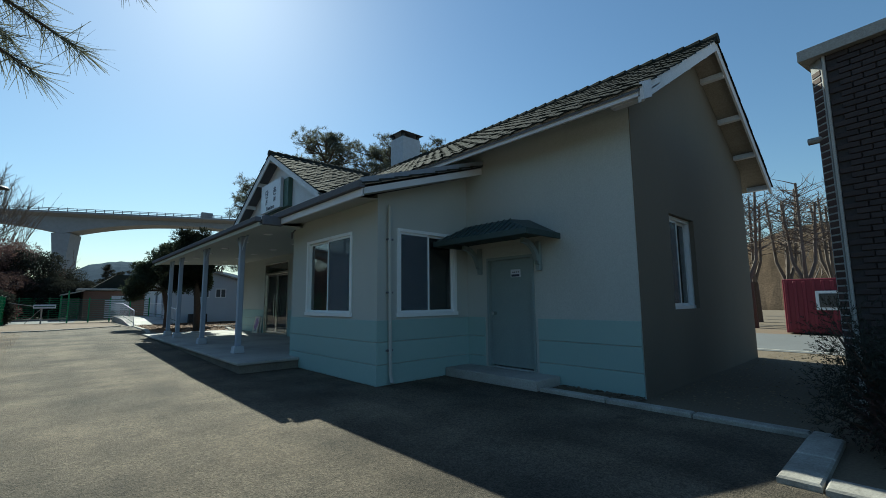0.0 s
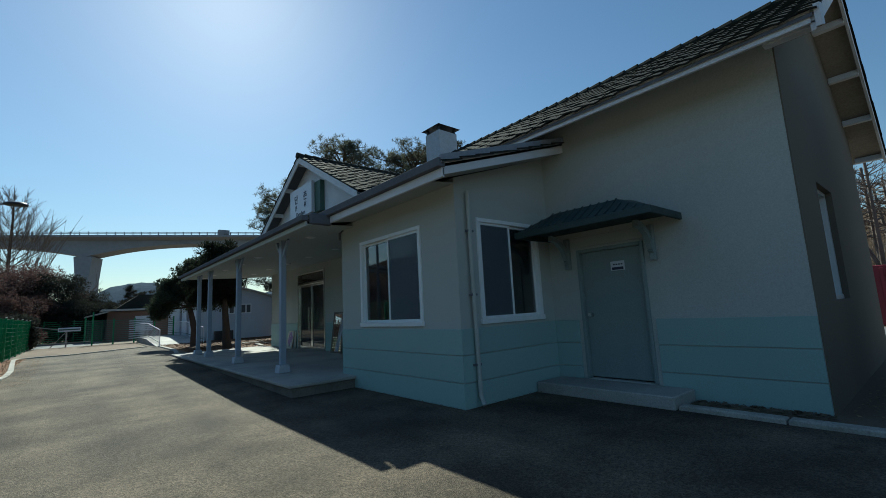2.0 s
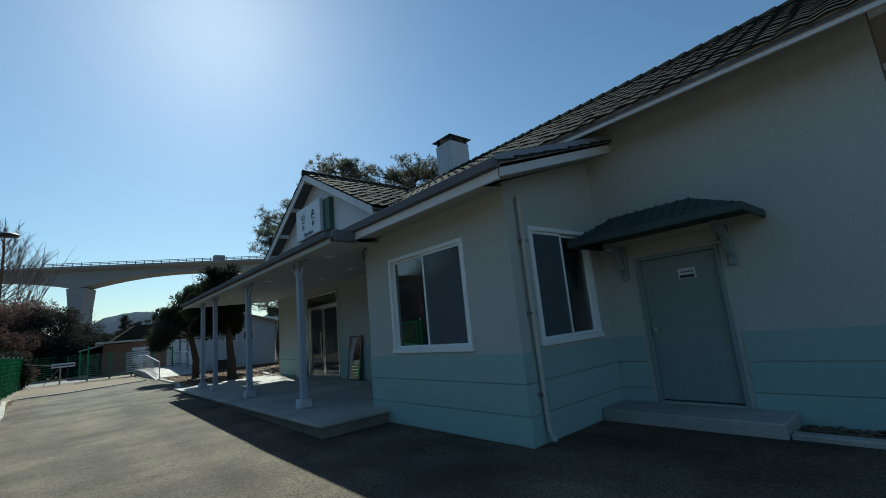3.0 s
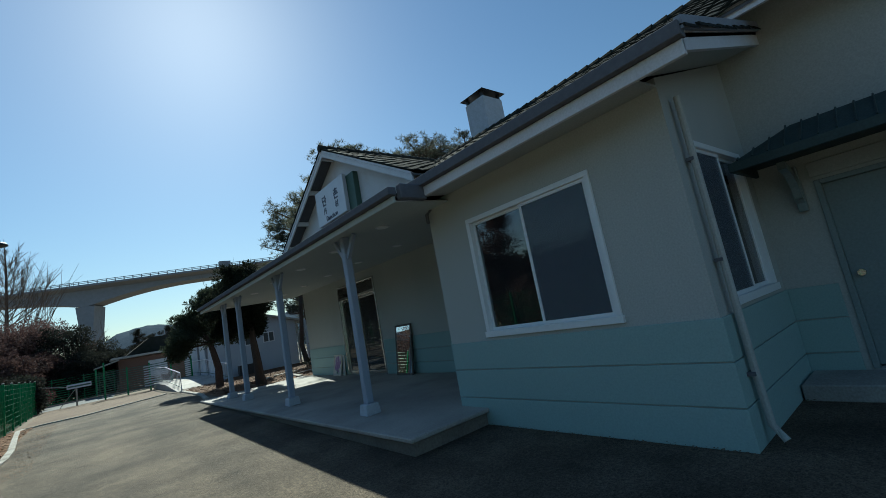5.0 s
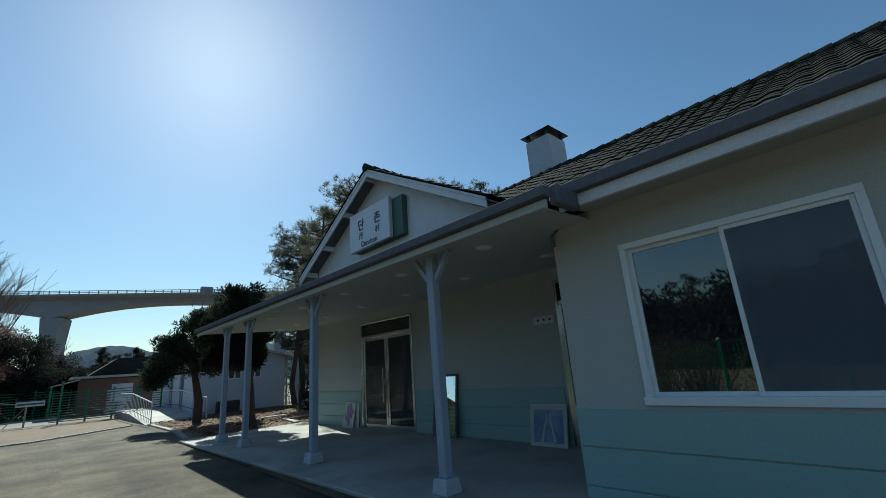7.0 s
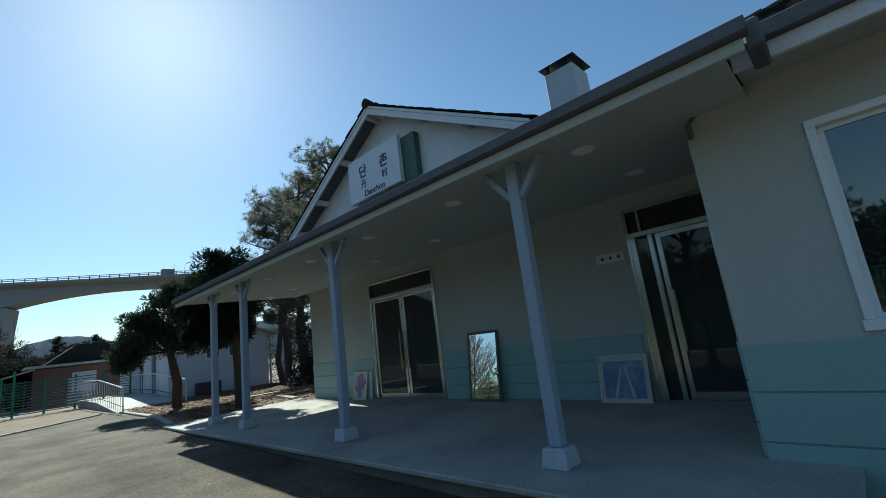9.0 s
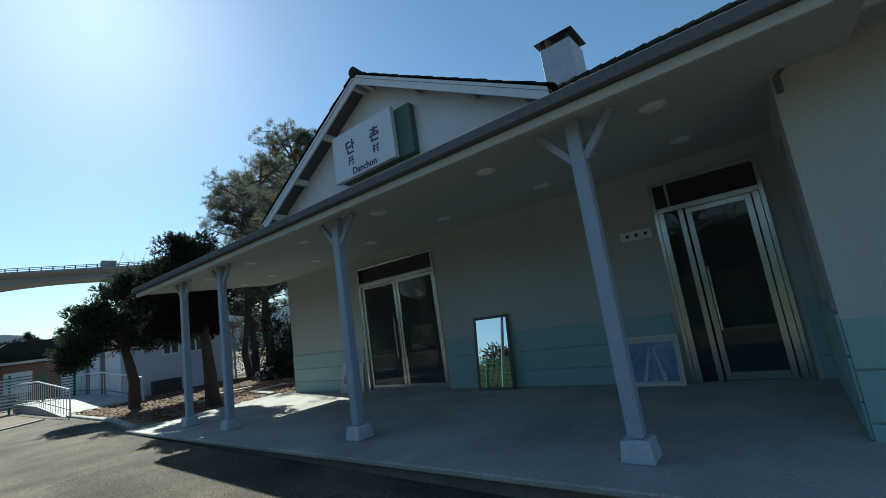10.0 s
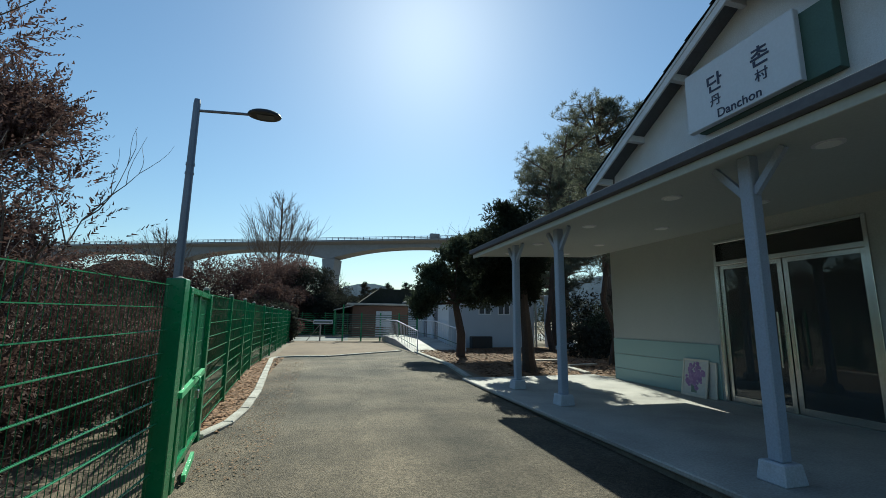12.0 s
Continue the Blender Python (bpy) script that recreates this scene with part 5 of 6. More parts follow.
# the pine whose branch hangs over the start
pt = pine_tree(-4.2, 2.6, 6.8, 2.4, "old pine reaching over the drive", 130, bare=0.5, n=22)
br, cl = bmesh.new(), []
root = Vector((-4.2, 2.6, 4.3))
rg = random.Random(5)
nv, nf = [], []
for k, tip in enumerate(((0.26, 2.79, 2.72), (0.46, 2.8, 2.51), (0.32, 2.8, 2.33), (0.64, 2.79, 2.96), (0.21, 2.79, 2.47))):
    tip = Vector(tip) + Vector((-0.05, 0, 0.13))
    mid = root.lerp(tip, 0.55) + Vector((0, 0, 0.25))
    tube(br, [root, mid, tip], [0.05, 0.022, 0.007], 5)
    for j in range(420):
        f = rg.uniform(0.72, 1.02)
        p = mid.lerp(tip, f)
        d = ((tip - mid).normalized() * 0.7 + Vector((rg.gauss(0, 0.6), rg.gauss(0, 0.6), rg.gauss(-0.2, 0.6)))).normalized()
        s = d.cross(Vector((rg.gauss(0, 1), rg.gauss(0, 1), rg.gauss(0, 1)))).normalized() * 0.0021
        L = rg.uniform(0.10, 0.17)
        q = len(nv)
        nv += [tuple(p - s), tuple(p + s), tuple(p + d * L + s * 0.4), tuple(p + d * L - s * 0.4)]
        nf.append((q, q + 1, q + 2, q + 3))
part("branch", br, "bark", pt)
part("needle_spray", (nv, nf), "pine", pt, "long drooping needles")

# ---- green mesh fence ----
FL = [(-1.35, -6), (-1.35, 6), (-1.20, 13.3), (-1.08, 15.3), (-1.27, 17.0), (-1.66, 23.5), (-1.62, 32.0), (-1.6, 36.5)]
fence = empty("fence", (-1.2, 15, 0), "green welded mesh fence, near wires coloured for sun glints", "fence")


def along(pts, step):
    """Points at even steps along a line."""
    out = []
    for (x0, y0), (x1, y1) in zip(pts, pts[1:]):
        n = max(1, round(math.hypot(x1 - x0, y1 - y0) / step))
        out += [(x0 + (x1 - x0) * i / n, y0 + (y1 - y0) * i / n) for i in range(n)]
    return out + [pts[-1]]


FH = 1.66
fp = along(FL, 2.0)
for i, (x, y) in enumerate(fp):
    z = gz(y)
    bm = B(x - 0.03, x + 0.03, y - 0.03, y + 0.03, z - 0.1, z + FH + 0.03, 0.006)
    po = part("fence_post", bm, "green", fence)
    part("post_cap", tube(bmesh.new(), [(x, y, z + FH + 0.03), (x, y, z + FH + 0.055), (x, y, z + FH + 0.07)], [0.042, 0.036, 0.012], 8), "kerb", po, "pale domed cap")
for (x0, y0), (x1, y1) in zip(fp, fp[1:]):
    if 15.2 < y0 < 16.9:
        continue
    V, F = [], []

    def wire(a, b, r):
        a, b = np.array(a), np.array(b)
        d = b - a
        up = np.array((0, 0, 1.0)) if abs(d[2]) < 0.5 * np.linalg.norm(d) else np.array((0, 1.0, 0))
        s = np.cross(d, up)
        s = s / np.linalg.norm(s) * r
        u = np.cross(s, d)
        u = u / np.linalg.norm(u) * r
        k = len(V)
        V.extend([tuple(a + s), tuple(a + u), tuple(a - s - u), tuple(b + s), tuple(b + u), tuple(b - s - u)])
        F.extend([(k, k + 1, k + 4, k + 3), (k + 1, k + 2, k + 5, k + 4), (k + 2, k, k + 3, k + 5)])

    z0, z1 = gz(y0), gz(y1)
    near = 8 < y0 < 24
    n = 38 if near else 24
    for k in range(1, n):
        f = k / n
        x, y, z = x0 + (x1 - x0) * f, y0 + (y1 - y0) * f, z0 + (z1 - z0) * f
        wire((x, y, z + 0.06), (x, y, z + FH), 0.0028 if near else 0.004)
    for k in range(10):
        h = 0.08 + k * 0.174
        if near:
            bm = bmesh.new()
            for off in (-0.006, 0.006):
                bar(bm, (x0 + off, y0, z0 + h), (x1 + off, y1, z1 + h), 0.006, 0.006)
            part("wire", bm, "green_wire_glint", fence)
        else:
            for off in (-0.012, 0.012):
                wire((x0 + off, y0, z0 + h), (x1 + off, y1, z1 + h), 0.0045)
    part("wire_panel", (V, F), "green", fence)["kind"] = "stuff"
gate = empty("gate", (-1.08, 15.3, 0.1), "closed green mesh gate with a bright slide bolt", "gate")
for (x, y, w) in ((-1.06, 15.20, 0.07), (-1.05, 15.42, 0.045), (-1.16, 16.2, 0.03), (-1.22, 16.9, 0.04)):
    part("gate_post", B(x - w, x + w, y - w, y + w, 0.05, 1.74 if w < 0.06 else 1.79, 0.008), "green", gate)
for z in (0.22, 1.72):
    part("gate_rail", bar(bmesh.new(), (-1.05, 15.42, z), (-1.22, 16.9, z), 0.05, 0.05), "green", gate)
part("bolt", bar(bmesh.new(), (-0.99, 15.30, 0.86), (-1.08, 16.35, 0.94), 0.035, 0.05), "green_light", gate, "bright green slide bolt")
part("foot_bolt", bar(bmesh.new(), (-0.98, 15.6, 0.14), (-1.02, 16.0, 0.22), 0.03, 0.06), "green_light", gate, "bright green foot bolt")
part("padlock", B(-1.02, -0.99, 15.86, 15.91, 0.74, 0.82, 0.006), "steel", gate, "small steel padlock")
bm = bmesh.new()
for k in range(1, 11):
    bar(bm, (-1.07, 15.42, 0.22 + k * 0.144), (-1.23, 16.9, 0.22 + k * 0.144), 0.007, 0.007)
for k in range(1, 30):
    f = k / 30
    bar(bm, (-1.06 - 0.17 * f, 15.42 + 1.48 * f, 0.22), (-1.06 - 0.17 * f, 15.42 + 1.48 * f, 1.72), 0.005, 0.005)
part("gate_mesh", bm, "green_wire_glint", gate)["kind"] = "stuff"
tie = bmesh.new()
for k in range(4):
    pts = [(-1.015 + 0.035 * math.cos(a), 15.84 + k * 0.014 + 0.01 * math.sin(3 * a + k), 0.90 + 0.05 * math.sin(a)) for a in [i * math.tau / 10 for i in range(11)]]
    tube(tie, pts, 0.006, 5)
tube(tie, [(-0.99, 15.86, 0.88), (-0.975, 15.90, 0.80), (-0.98, 15.97, 0.74)], 0.005, 5)
part("wire_tie", tie, "green_light", gate, "twisted green tie round the bolt")

# ---- street lamp ----
sl = empty("street_lamp", (-2.15, 18.9, 0.1), "grey steel street lamp with a flat dark head", "street lamp")
part("pole", tube(bmesh.new(), [(-2.15, 18.9, 0), (-2.15, 18.9, 2.9), (-2.15, 18.9, 5.05), (-2.15, 18.9, 5.12)], [0.075, 0.065, 0.055, 0.045], 12), "pole", sl)
part("base_plate", B(-2.3, -2.0, 18.75, 19.05, 0.06, 0.16, 0.01), "pole", sl)
part("band", tube(bmesh.new(), [(-2.15, 18.9, 3.95), (-2.15, 18.9, 3.99)], 0.07, 12), "pole", sl)
part("band", tube(bmesh.new(), [(-2.15, 18.9, 3.80), (-2.15, 18.9, 3.83)], 0.07, 12), "pole", sl)
part("arm", tube(bmesh.new(), [(-2.15, 18.9, 4.92), (-1.30, 18.9, 4.97)], 0.025, 8), "pole", sl)
bm = bmesh.new()
bmesh.ops.create_uvsphere(bm, u_segments=24, v_segments=10, radius=1)
for v in bm.verts:
    v.co = Vector((-1.08 + v.co.x * 0.28, 18.9 + v.co.y * 0.20, 4.98 + max(-0.25, v.co.z) * 0.09))
part("lamp_head", bm, "lamp_black", sl, "flat oval dark head")
part("lens", B(-1.20, -0.92, 18.81, 18.99, 4.945, 4.956, 0.003), "screen", sl, "grey lens")

# ---- right of the start: brick building, shrub ----
bb = empty("brick_building", (7.4, 0.7, 0), "brick building, front darkened for shade, with a pale parapet coping", "building")
BC, BA = Vector((7.35, 0.78, 0)), radians(9)
bd, bn = Vector((-math.sin(BA), -math.cos(BA), 0)), Vector((math.cos(BA), -math.sin(BA), 0))   # along the wall, into it
BH = 4.36


def bpt(a, c, z):
    return BC + bd * a + bn * c + Vector((0, 0, z))


part("wall", prism(bmesh.new(), [bpt(0.17, 0.06, 0), bpt(4.5, 0.06, 0), bpt(4.5, 3, 0), bpt(0.06, 3, 0), bpt(0.06, 0.2, 0)], (0, 0, BH)), "mortar_shaded", bb)
part("coping", prism(bmesh.new(), [bpt(-0.06, -0.05, BH), bpt(4.6, -0.05, BH), bpt(4.6, 3.1, BH), bpt(-0.06, 3.1, BH)], (0, 0, 0.14)), "concrete", bb, "pale concrete coping")
part("joint_strip", prism(bmesh.new(), [bpt(0.155, 0.022, 0), bpt(0.182, 0.022, 0), bpt(0.182, 0.06, 0), bpt(0.155, 0.06, 0)], (0, 0, BH)), "mortar", bb, "pale vertical joint")


def brick_mesh(w, h, d, material):
    bm = bmesh.new()
    box(bm, 0, w, 0, d, 0, h)
    bmesh.ops.bevel(bm, geom=bm.edges[:], offset=0.005, segments=1, affect="EDGES")
    return mesh_of("brick", bm, material)


qm, fm = brick_mesh(0.13, 0.068, 0.03, "quoin"), brick_mesh(0.205, 0.062, 0.03, "brick")
turn = Matrix(((bd.x, bn.x, 0, 0), (bd.y, bn.y, 0, 0), (0, 0, 1, 0), (0, 0, 0, 1)))
chamfer = Matrix.Rotation(radians(-38), 4, "Z") @ turn
pier = B(-0.20, -0.035, 0.008, 0.10, 0.0, BH)
pier.transform(Matrix.Translation(bpt(0.16, 0.03, 0)) @ chamfer)
part("pier", pier, "mortar", bb, "pale mortar of the corner pier")
for k in range(48):
    ob = new("brick", qm)
    ob.parent = bb
    ob.matrix_parent_inverse = Matrix.Translation(-bb.location)
    ob.matrix_basis = Matrix.Translation(bpt(0.16, 0.03, 0.01 + k * 0.088)) @ chamfer @ Matrix.Translation((-0.185, 0, 0))
for j in range(60):
    for i in range(5):
        ob = new("brick", fm)
        ob.parent = bb
        ob.matrix_parent_inverse = Matrix.Translation(-bb.location)
        ob.matrix_basis = Matrix.Translation(bpt(0.195 + i * 0.217 - (0.0 if j % 2 else -0.1), 0.034, 0.008 + j * 0.0725)) @ turn
part("vent_pipe", tube(bmesh.new(), [bpt(-0.10, 0.16, 3.35), bpt(0.08, 0.16, 3.35)], 0.045, 8), "concrete", bb, "short pale pipe end")
shrub("shrub", 6.2, 0.22, 1.15, 1.3, "dark low conifer shrub before the brick building", 140, "dark_conifer", 220, 0.055, n=60)
shrub("shrub", 5.35, -0.2, 1.0, 0.8, "dark low shrub beside the kerb", 142, "dark_conifer", 200, 0.055, n=40)
shrub("shrub", 5.7, 0.15, 0.6, 0.5, "dry brown low shrub at the kerb", 141, "russet", 120, 0.05, n=20)

# ---- behind the building: container, trees ----
co = empty("container", (21.2, 3.4, 0), "dark red site container with a white window", "container")
part("body", B(21.2, 24.0, -1.2, 3.57, 0.05, 2.06, 0.02), "red", co)
for k in range(18):
    part("rib", B(21.16, 21.2, -1.1 + k * 0.265, -1.0 + k * 0.265, 0.15, 1.97, 0.01), "red", co)
wf = part("window", B(21.12, 21.16, 1.75, 2.62, 0.90, 1.60, 0.01), "pvc", co, "white framed window")
part("pane", B(21.10, 21.12, 1.85, 2.52, 1.00, 1.50), "glass_dark", wf)


def pollard(x, y, h, seed):
    """A hard-pruned street tree: stout poles cut off square, with short twigs."""
    rg = random.Random(seed)
    t = empty("tree", (x, y, 0), "hard-pruned bare street tree with short twigs", "tree")
    bm = tube(bmesh.new(), [(x, y, -0.1), (x, y, 1.5), (x, y, h * 0.3)], [0.28, 0.23, 0.2], 9)
    part("trunk", bm, "bark", t)
    cr = bmesh.new()
    for k in range(4):
        a = k * 1.6 + rg.uniform(-0.4, 0.4)
        pts = [(x, y, h * 0.28), (x + 0.4 * math.cos(a), y + 0.4 * math.sin(a), h * 0.45), (x + 0.6 * math.cos(a), y + 0.6 * math.sin(a), h * rg.uniform(0.82, 1.0))]
        tube(cr, pts, [0.10, 0.075, 0.05], 6)
        for j in range(26):
            f = rg.uniform(0.1, 1)
            p = Vector(pts[1]).lerp(Vector(pts[2]), f)
            b = rg.uniform(0, math.tau)
            branchy(cr, p, (math.cos(b), math.sin(b), 0.35), rg.uniform(0.5, 1.1), 0.025, 1, rg, 0.5, 0.1, None, 3, 4)
    part("branchwork", cr, "twig", t)
    return t


for k, (x, y, h) in enumerate(((25.5, 3.4, 6.6), (24.6, 5.4, 7.0), (26.5, 7.3, 6.4), (27.5, 1.4, 6.5), (25.8, -2.5, 7.0), (29, 4.6, 7.2), (30.5, 6.4, 7.6), (31, 3.0, 7.4), (28, 8.6, 7.0))):
    pollard(x, y, h, 150 + k)
for k in range(9):
    bare_tree(34 + (k * 7) % 9, -8 + k * 4.2, 6.5 + (k % 3), "bare scrub tree on the slope", 160 + k, depth=3, kids=4)

for k, (x, y, w, h) in enumerate(((11.6, 28.2, 2.0, 1.6), (12.8, 33.6, 3.0, 3.2), (10.9, 34.6, 2.4, 2.8), (14.6, 31.5, 2.6, 2.4))):
    shrub("shrub", x, y, w, h, "dark evergreen shrub behind the tree bed", 410 + k, "juniper", 90, 0.12, n=40)

# ---- far yard: white house, low brown house, ramp, barrier ----
wh = empty("white_house", (8, 34, 0), "low white house with small windows", "house")
zh = gz(31)
part("wall", wall_mesh("y", 31.0, 31.2, 6.05, 10.3, 0.0, zh + 2.55, [(7.35, 8.0, 1.75, 2.35), (8.35, 9.0, 1.75, 2.35)]), "house_white", wh)
part("wall", wall_mesh("x", 5.85, 6.05, 31.0, 41.0, 0.0, zh + 2.55, [(33.0, 33.9, zh, 2.3), (35.4, 36.3, zh, 2.3)]), "house_white", wh)
part("wall", B(10.1, 10.3, 31.2, 41, 0, zh + 2.55), "house_white", wh)
part("gable", prism(bmesh.new(), [(6.05, 31.0, zh + 2.55), (10.3, 31.0, zh + 2.55), (8.17, 31.0, zh + 3.15)], (0, 0.2, 0)), "house_white", wh)
part("back_wall", B(6.05, 10.1, 40.8, 41, 0, zh + 2.55), "house_white", wh)
for s in (-1, 1):
    part("roof_slope", prism(bmesh.new(), [(8.17, 30.7, zh + 3.15), (8.17, 30.7, zh + 3.26), (8.17 + s * 2.7, 30.7, zh + 2.50), (8.17 + s * 2.7, 30.7, zh + 2.39)], (0, 10.6, 0)), "concrete", wh, "pale shallow roof")
for u0, u1 in ((7.35, 8.0), (8.35, 9.0)):
    m2 = (u0 + u1) / 2
    fr = B(u0, u1, 30.97, 31.05, 2.29, 2.35)
    for g in ((u0, u1, 1.75, 1.80), (u0, u0 + 0.05, 1.80, 2.29), (u1 - 0.05, u1, 1.80, 2.29), (m2 - 0.03, m2 + 0.03, 1.80, 2.29)):
        box(fr, g[0], g[1], 30.97, 31.05, g[2], g[3])
    w = part("window", fr, "pvc", wh, "small white-framed window")
    part("pane", B(u0 + 0.05, m2 - 0.03, 31.0, 31.01, 1.80, 2.29), "screen", w)
    part("pane", B(m2 + 0.03, u1 - 0.05, 31.0, 31.01, 1.80, 2.29), "screen", w)
part("inner_wall", B(6.05, 10.1, 33.5, 33.6, 0, 2.5), "room", wh, "dim inside wall")
for y0 in (33.0, 35.4):
    part("door", B(5.90, 5.95, y0, y0 + 0.9, zh, 2.3), "pole", wh, "grey-blue door")
part("downpipe", tube(bmesh.new(), [(10.36, 30.92, 0), (10.36, 30.92, 2.7)], 0.05, 8), "kerb", wh, "white pipe")
thing("crate", B(6.75, 7.75, 30.2, 30.6, gz(30.4) - 0.02, gz(30.4) + 0.55, 0.02), "lamp_black", "dark low box beside the white house", "box")
thing("white_post", B(10.75, 10.95, 30.6, 30.8, 0, 2.75, 0.02), "house_white", "white gate post behind the trees", "post")
bh = empty("brown_house", (6, 46, 0), "low brown house with a white flat roof edge", "house")
part("wall", B(2.3, 9.5, 45.0, 50.0, 0, 2.5), "house_brown", bh)
part("roof_edge", B(1.9, 9.8, 44.6, 50.4, 2.54, 2.70, 0.02), "concrete", bh, "white roof edge")
part("window", B(4.1, 5.3, 44.94, 45.0, 0.9, 2.1, 0.01), "plinth", bh, "pale shuttered window")
part("roof", prism(bmesh.new(), [(2.8, 46, 2.72), (9.3, 46, 2.72), (9.0, 46, 3.9), (4.4, 46, 3.9)], (0, 3.6, 0)), "tile", bh, "dark hipped roof")
part("canopy", prism(bmesh.new(), [(0.9, 43.5, 2.1), (2.3, 43.5, 2.45), (2.3, 43.5, 2.52), (0.9, 43.5, 2.17)], (0, 4, 0)), "concrete", bh, "slanting pale canopy")
for y in (43.6, 45.4, 47.2):
    part("canopy_post", B(0.95, 1.03, y, y + 0.08, 0, 2.15), "green", bh)

slat = empty("slat_fence", (1.2, 36.8, 0.2), "green pipe fence with level rails", "fence")
for k in range(12):
    part("rail", tube(bmesh.new(), [(0.9, 36.9, 0.35 + k * 0.125), (5.6, 36.9, 0.35 + k * 0.125)], 0.024, 6), "green_dull", slat)
for x, h in ((1.25, 2.3), (2.3, 1.85), (3.4, 1.85), (4.5, 1.85), (5.6, 1.85)):
    part("fence_post", B(x - 0.04, x + 0.04, 36.86, 36.94, 0.1, h), "green", slat)
for k in range(9):
    part("white_slat", B(3.1, 3.95, 36.80, 36.83, 0.5 + k * 0.14, 0.56 + k * 0.14), "plinth", slat, "pale level slat")
bf = empty("back_fence", (0, 47.2, 0.2), "green mesh fence across the yard", "fence")
for k in range(8):
    part("fence_post", B(-4.1 + k * 0.88, -4.04 + k * 0.88, 47.2, 47.26, 0.1, 2.0), "green", bf)
for k in range(11):
    part("wire", bar(bmesh.new(), (-4, 47.2, 0.3 + k * 0.16), (2.2, 47.2, 0.3 + k * 0.16), 0.03, 0.05), "green", bf)
ba = empty("barrier", (-0.2, 37.2, 0.2), "pale swing barrier with a small white sign", "barrier")
part("post", tube(bmesh.new(), [(0.02, 37.2, 0.1), (0.02, 37.2, 1.35)], 0.04, 8), "kerb", ba)
part("rail", tube(bmesh.new(), [(-2.6, 37.2, 1.75), (0.02, 37.2, 1.25)], 0.03, 6), "kerb", ba)
part("rail", tube(bmesh.new(), [(-1.6, 37.2, 0.5), (1.2, 37.2, 0.5)], 0.025, 6), "kerb", ba)
part("rail", tube(bmesh.new(), [(0.02, 37.2, 1.2), (-0.7, 37.2, 0.25)], 0.02, 6), "kerb", ba)
part("sign_plate", B(-0.38, 0.68, 37.12, 37.15, 1.18, 1.42, 0.01), "sign_white", ba, "white sign with a green band")
part("sign_band", B(-0.34, 0.64, 37.11, 37.118, 1.26, 1.34), "green_dull", ba)

ramp = empty("ramp", (3.6, 28.6, 0.2), "pale concrete ramp with white and green pipe rails", "ramp")
part("slope", prism(bmesh.new(), [(3.65, 28.0, 0.15), (3.65, 38.0, 0.15), (3.65, 38.0, 0.55), (3.65, 33.0, 0.50)], (2.2, 0, 0)), "concrete", ramp)
for x in (3.72, 5.7):
    r1 = part("handrail", tube(bmesh.new(), [(x, 28.0, 0.25), (x, 28.1, 1.05), (x, 33.0, 1.42), (x, 37.8, 1.45)], 0.028, 8), "sign_white", ramp, "white pipe handrail")
    part("lower_rail", tube(bmesh.new(), [(x, 28.1, 0.42), (x, 33.0, 0.7), (x, 37.8, 0.72)], 0.018, 6), "green_dull", ramp)
    for k in range(26):
        y = 28.1 + k * 0.385
        z0 = 0.2 + max(0, min(1, (y - 28) / 5)) * 0.30
        part("baluster", tube(bmesh.new(), [(x, y, z0), (x, y, z0 + 0.85)], 0.010, 5), "sign_white", ramp)

# rail, stones and boards behind the veranda's end
rail = empty("pipe_rail", (10.2, 30.0, 0.2), "pale pipe rail behind the tree bed", "rail")
part("rail", tube(bmesh.new(), [(10.5, 29.9, 1.22), (12.6, 29.9, 0.95), (14.4, 29.9, 0.9)], 0.03, 8), "kerb", rail)
for x, z in ((10.6, 1.2), (12.6, 0.95), (14.3, 0.9)):
    part("rail_post", tube(bmesh.new(), [(x, 29.9, 0.1), (x, 29.9, z)], 0.026, 8), "kerb", rail)
kerb_line("kerb_7", [(6.45, 20.8), (6.75, 22.5)], "weathered stone edging of a path in the tree bed", 0.16, 0.09, 0.55)
rg = random.Random(17)
for x, y, a in ((7.5, 22.7, 0.1), (7.1, 24.2, -0.2), (8.3, 21.6, 0.4), (5.9, 23.4, 0.9)):
    bm = bar(bmesh.new(), (x - 0.5 * math.cos(a), y - 0.5 * math.sin(a), gz(y) + 0.035), (x + 0.5 * math.cos(a), y + 0.5 * math.sin(a), gz(y) + 0.05), 0.17 + rg.uniform(0, 0.08), 0.06)
    bmesh.ops.bevel(bm, geom=bm.edges[:], offset=0.008, segments=1, affect="EDGES")
    thing("board", bm, "bare_wood", "weathered board lying among the fallen leaves", "board", "boards in the tree bed")
bm = bmesh.new()
bmesh.ops.create_icosphere(bm, subdivisions=3, radius=1)
for v in bm.verts:
    w = 1 + 0.28 * noise.noise(v.co * 1.7)
    v.co = Vector((10.7 + v.co.x * 0.55 * w, 28.6 + v.co.y * 0.35 * w, gz(28.6) + 0.12 + max(-0.4, v.co.z) * 0.24 * w))
thing("heap", bm, "house_white", "small white heap on the ground behind the trees", "heap")

# ---- loose cover of the ground ----


def scatter(name, n, area, size, material, label, seed, category, lift=0.012):
    rs = np.random.RandomState(seed)
    V, F = [], []
    for x, y in zip(rs.uniform(area[0], area[1], n), rs.uniform(area[2], area[3], n)):
        z = gz(y) + lift + rs.uniform(0, 0.02)
        a, s = rs.uniform(0, math.tau), size * rs.uniform(0.6, 1.4)
        k = len(V)
        for q in range(4):
            w = s * (1 if q % 2 else 0.55)
            V.append((x + w * math.cos(a + q * math.pi / 2), y + w * math.sin(a + q * math.pi / 2), z + rs.uniform(0, 0.5) * s))
        F.append((k, k + 1, k + 2, k + 3))
    return thing(name, (V, F), material, label, category, kind="stuff")


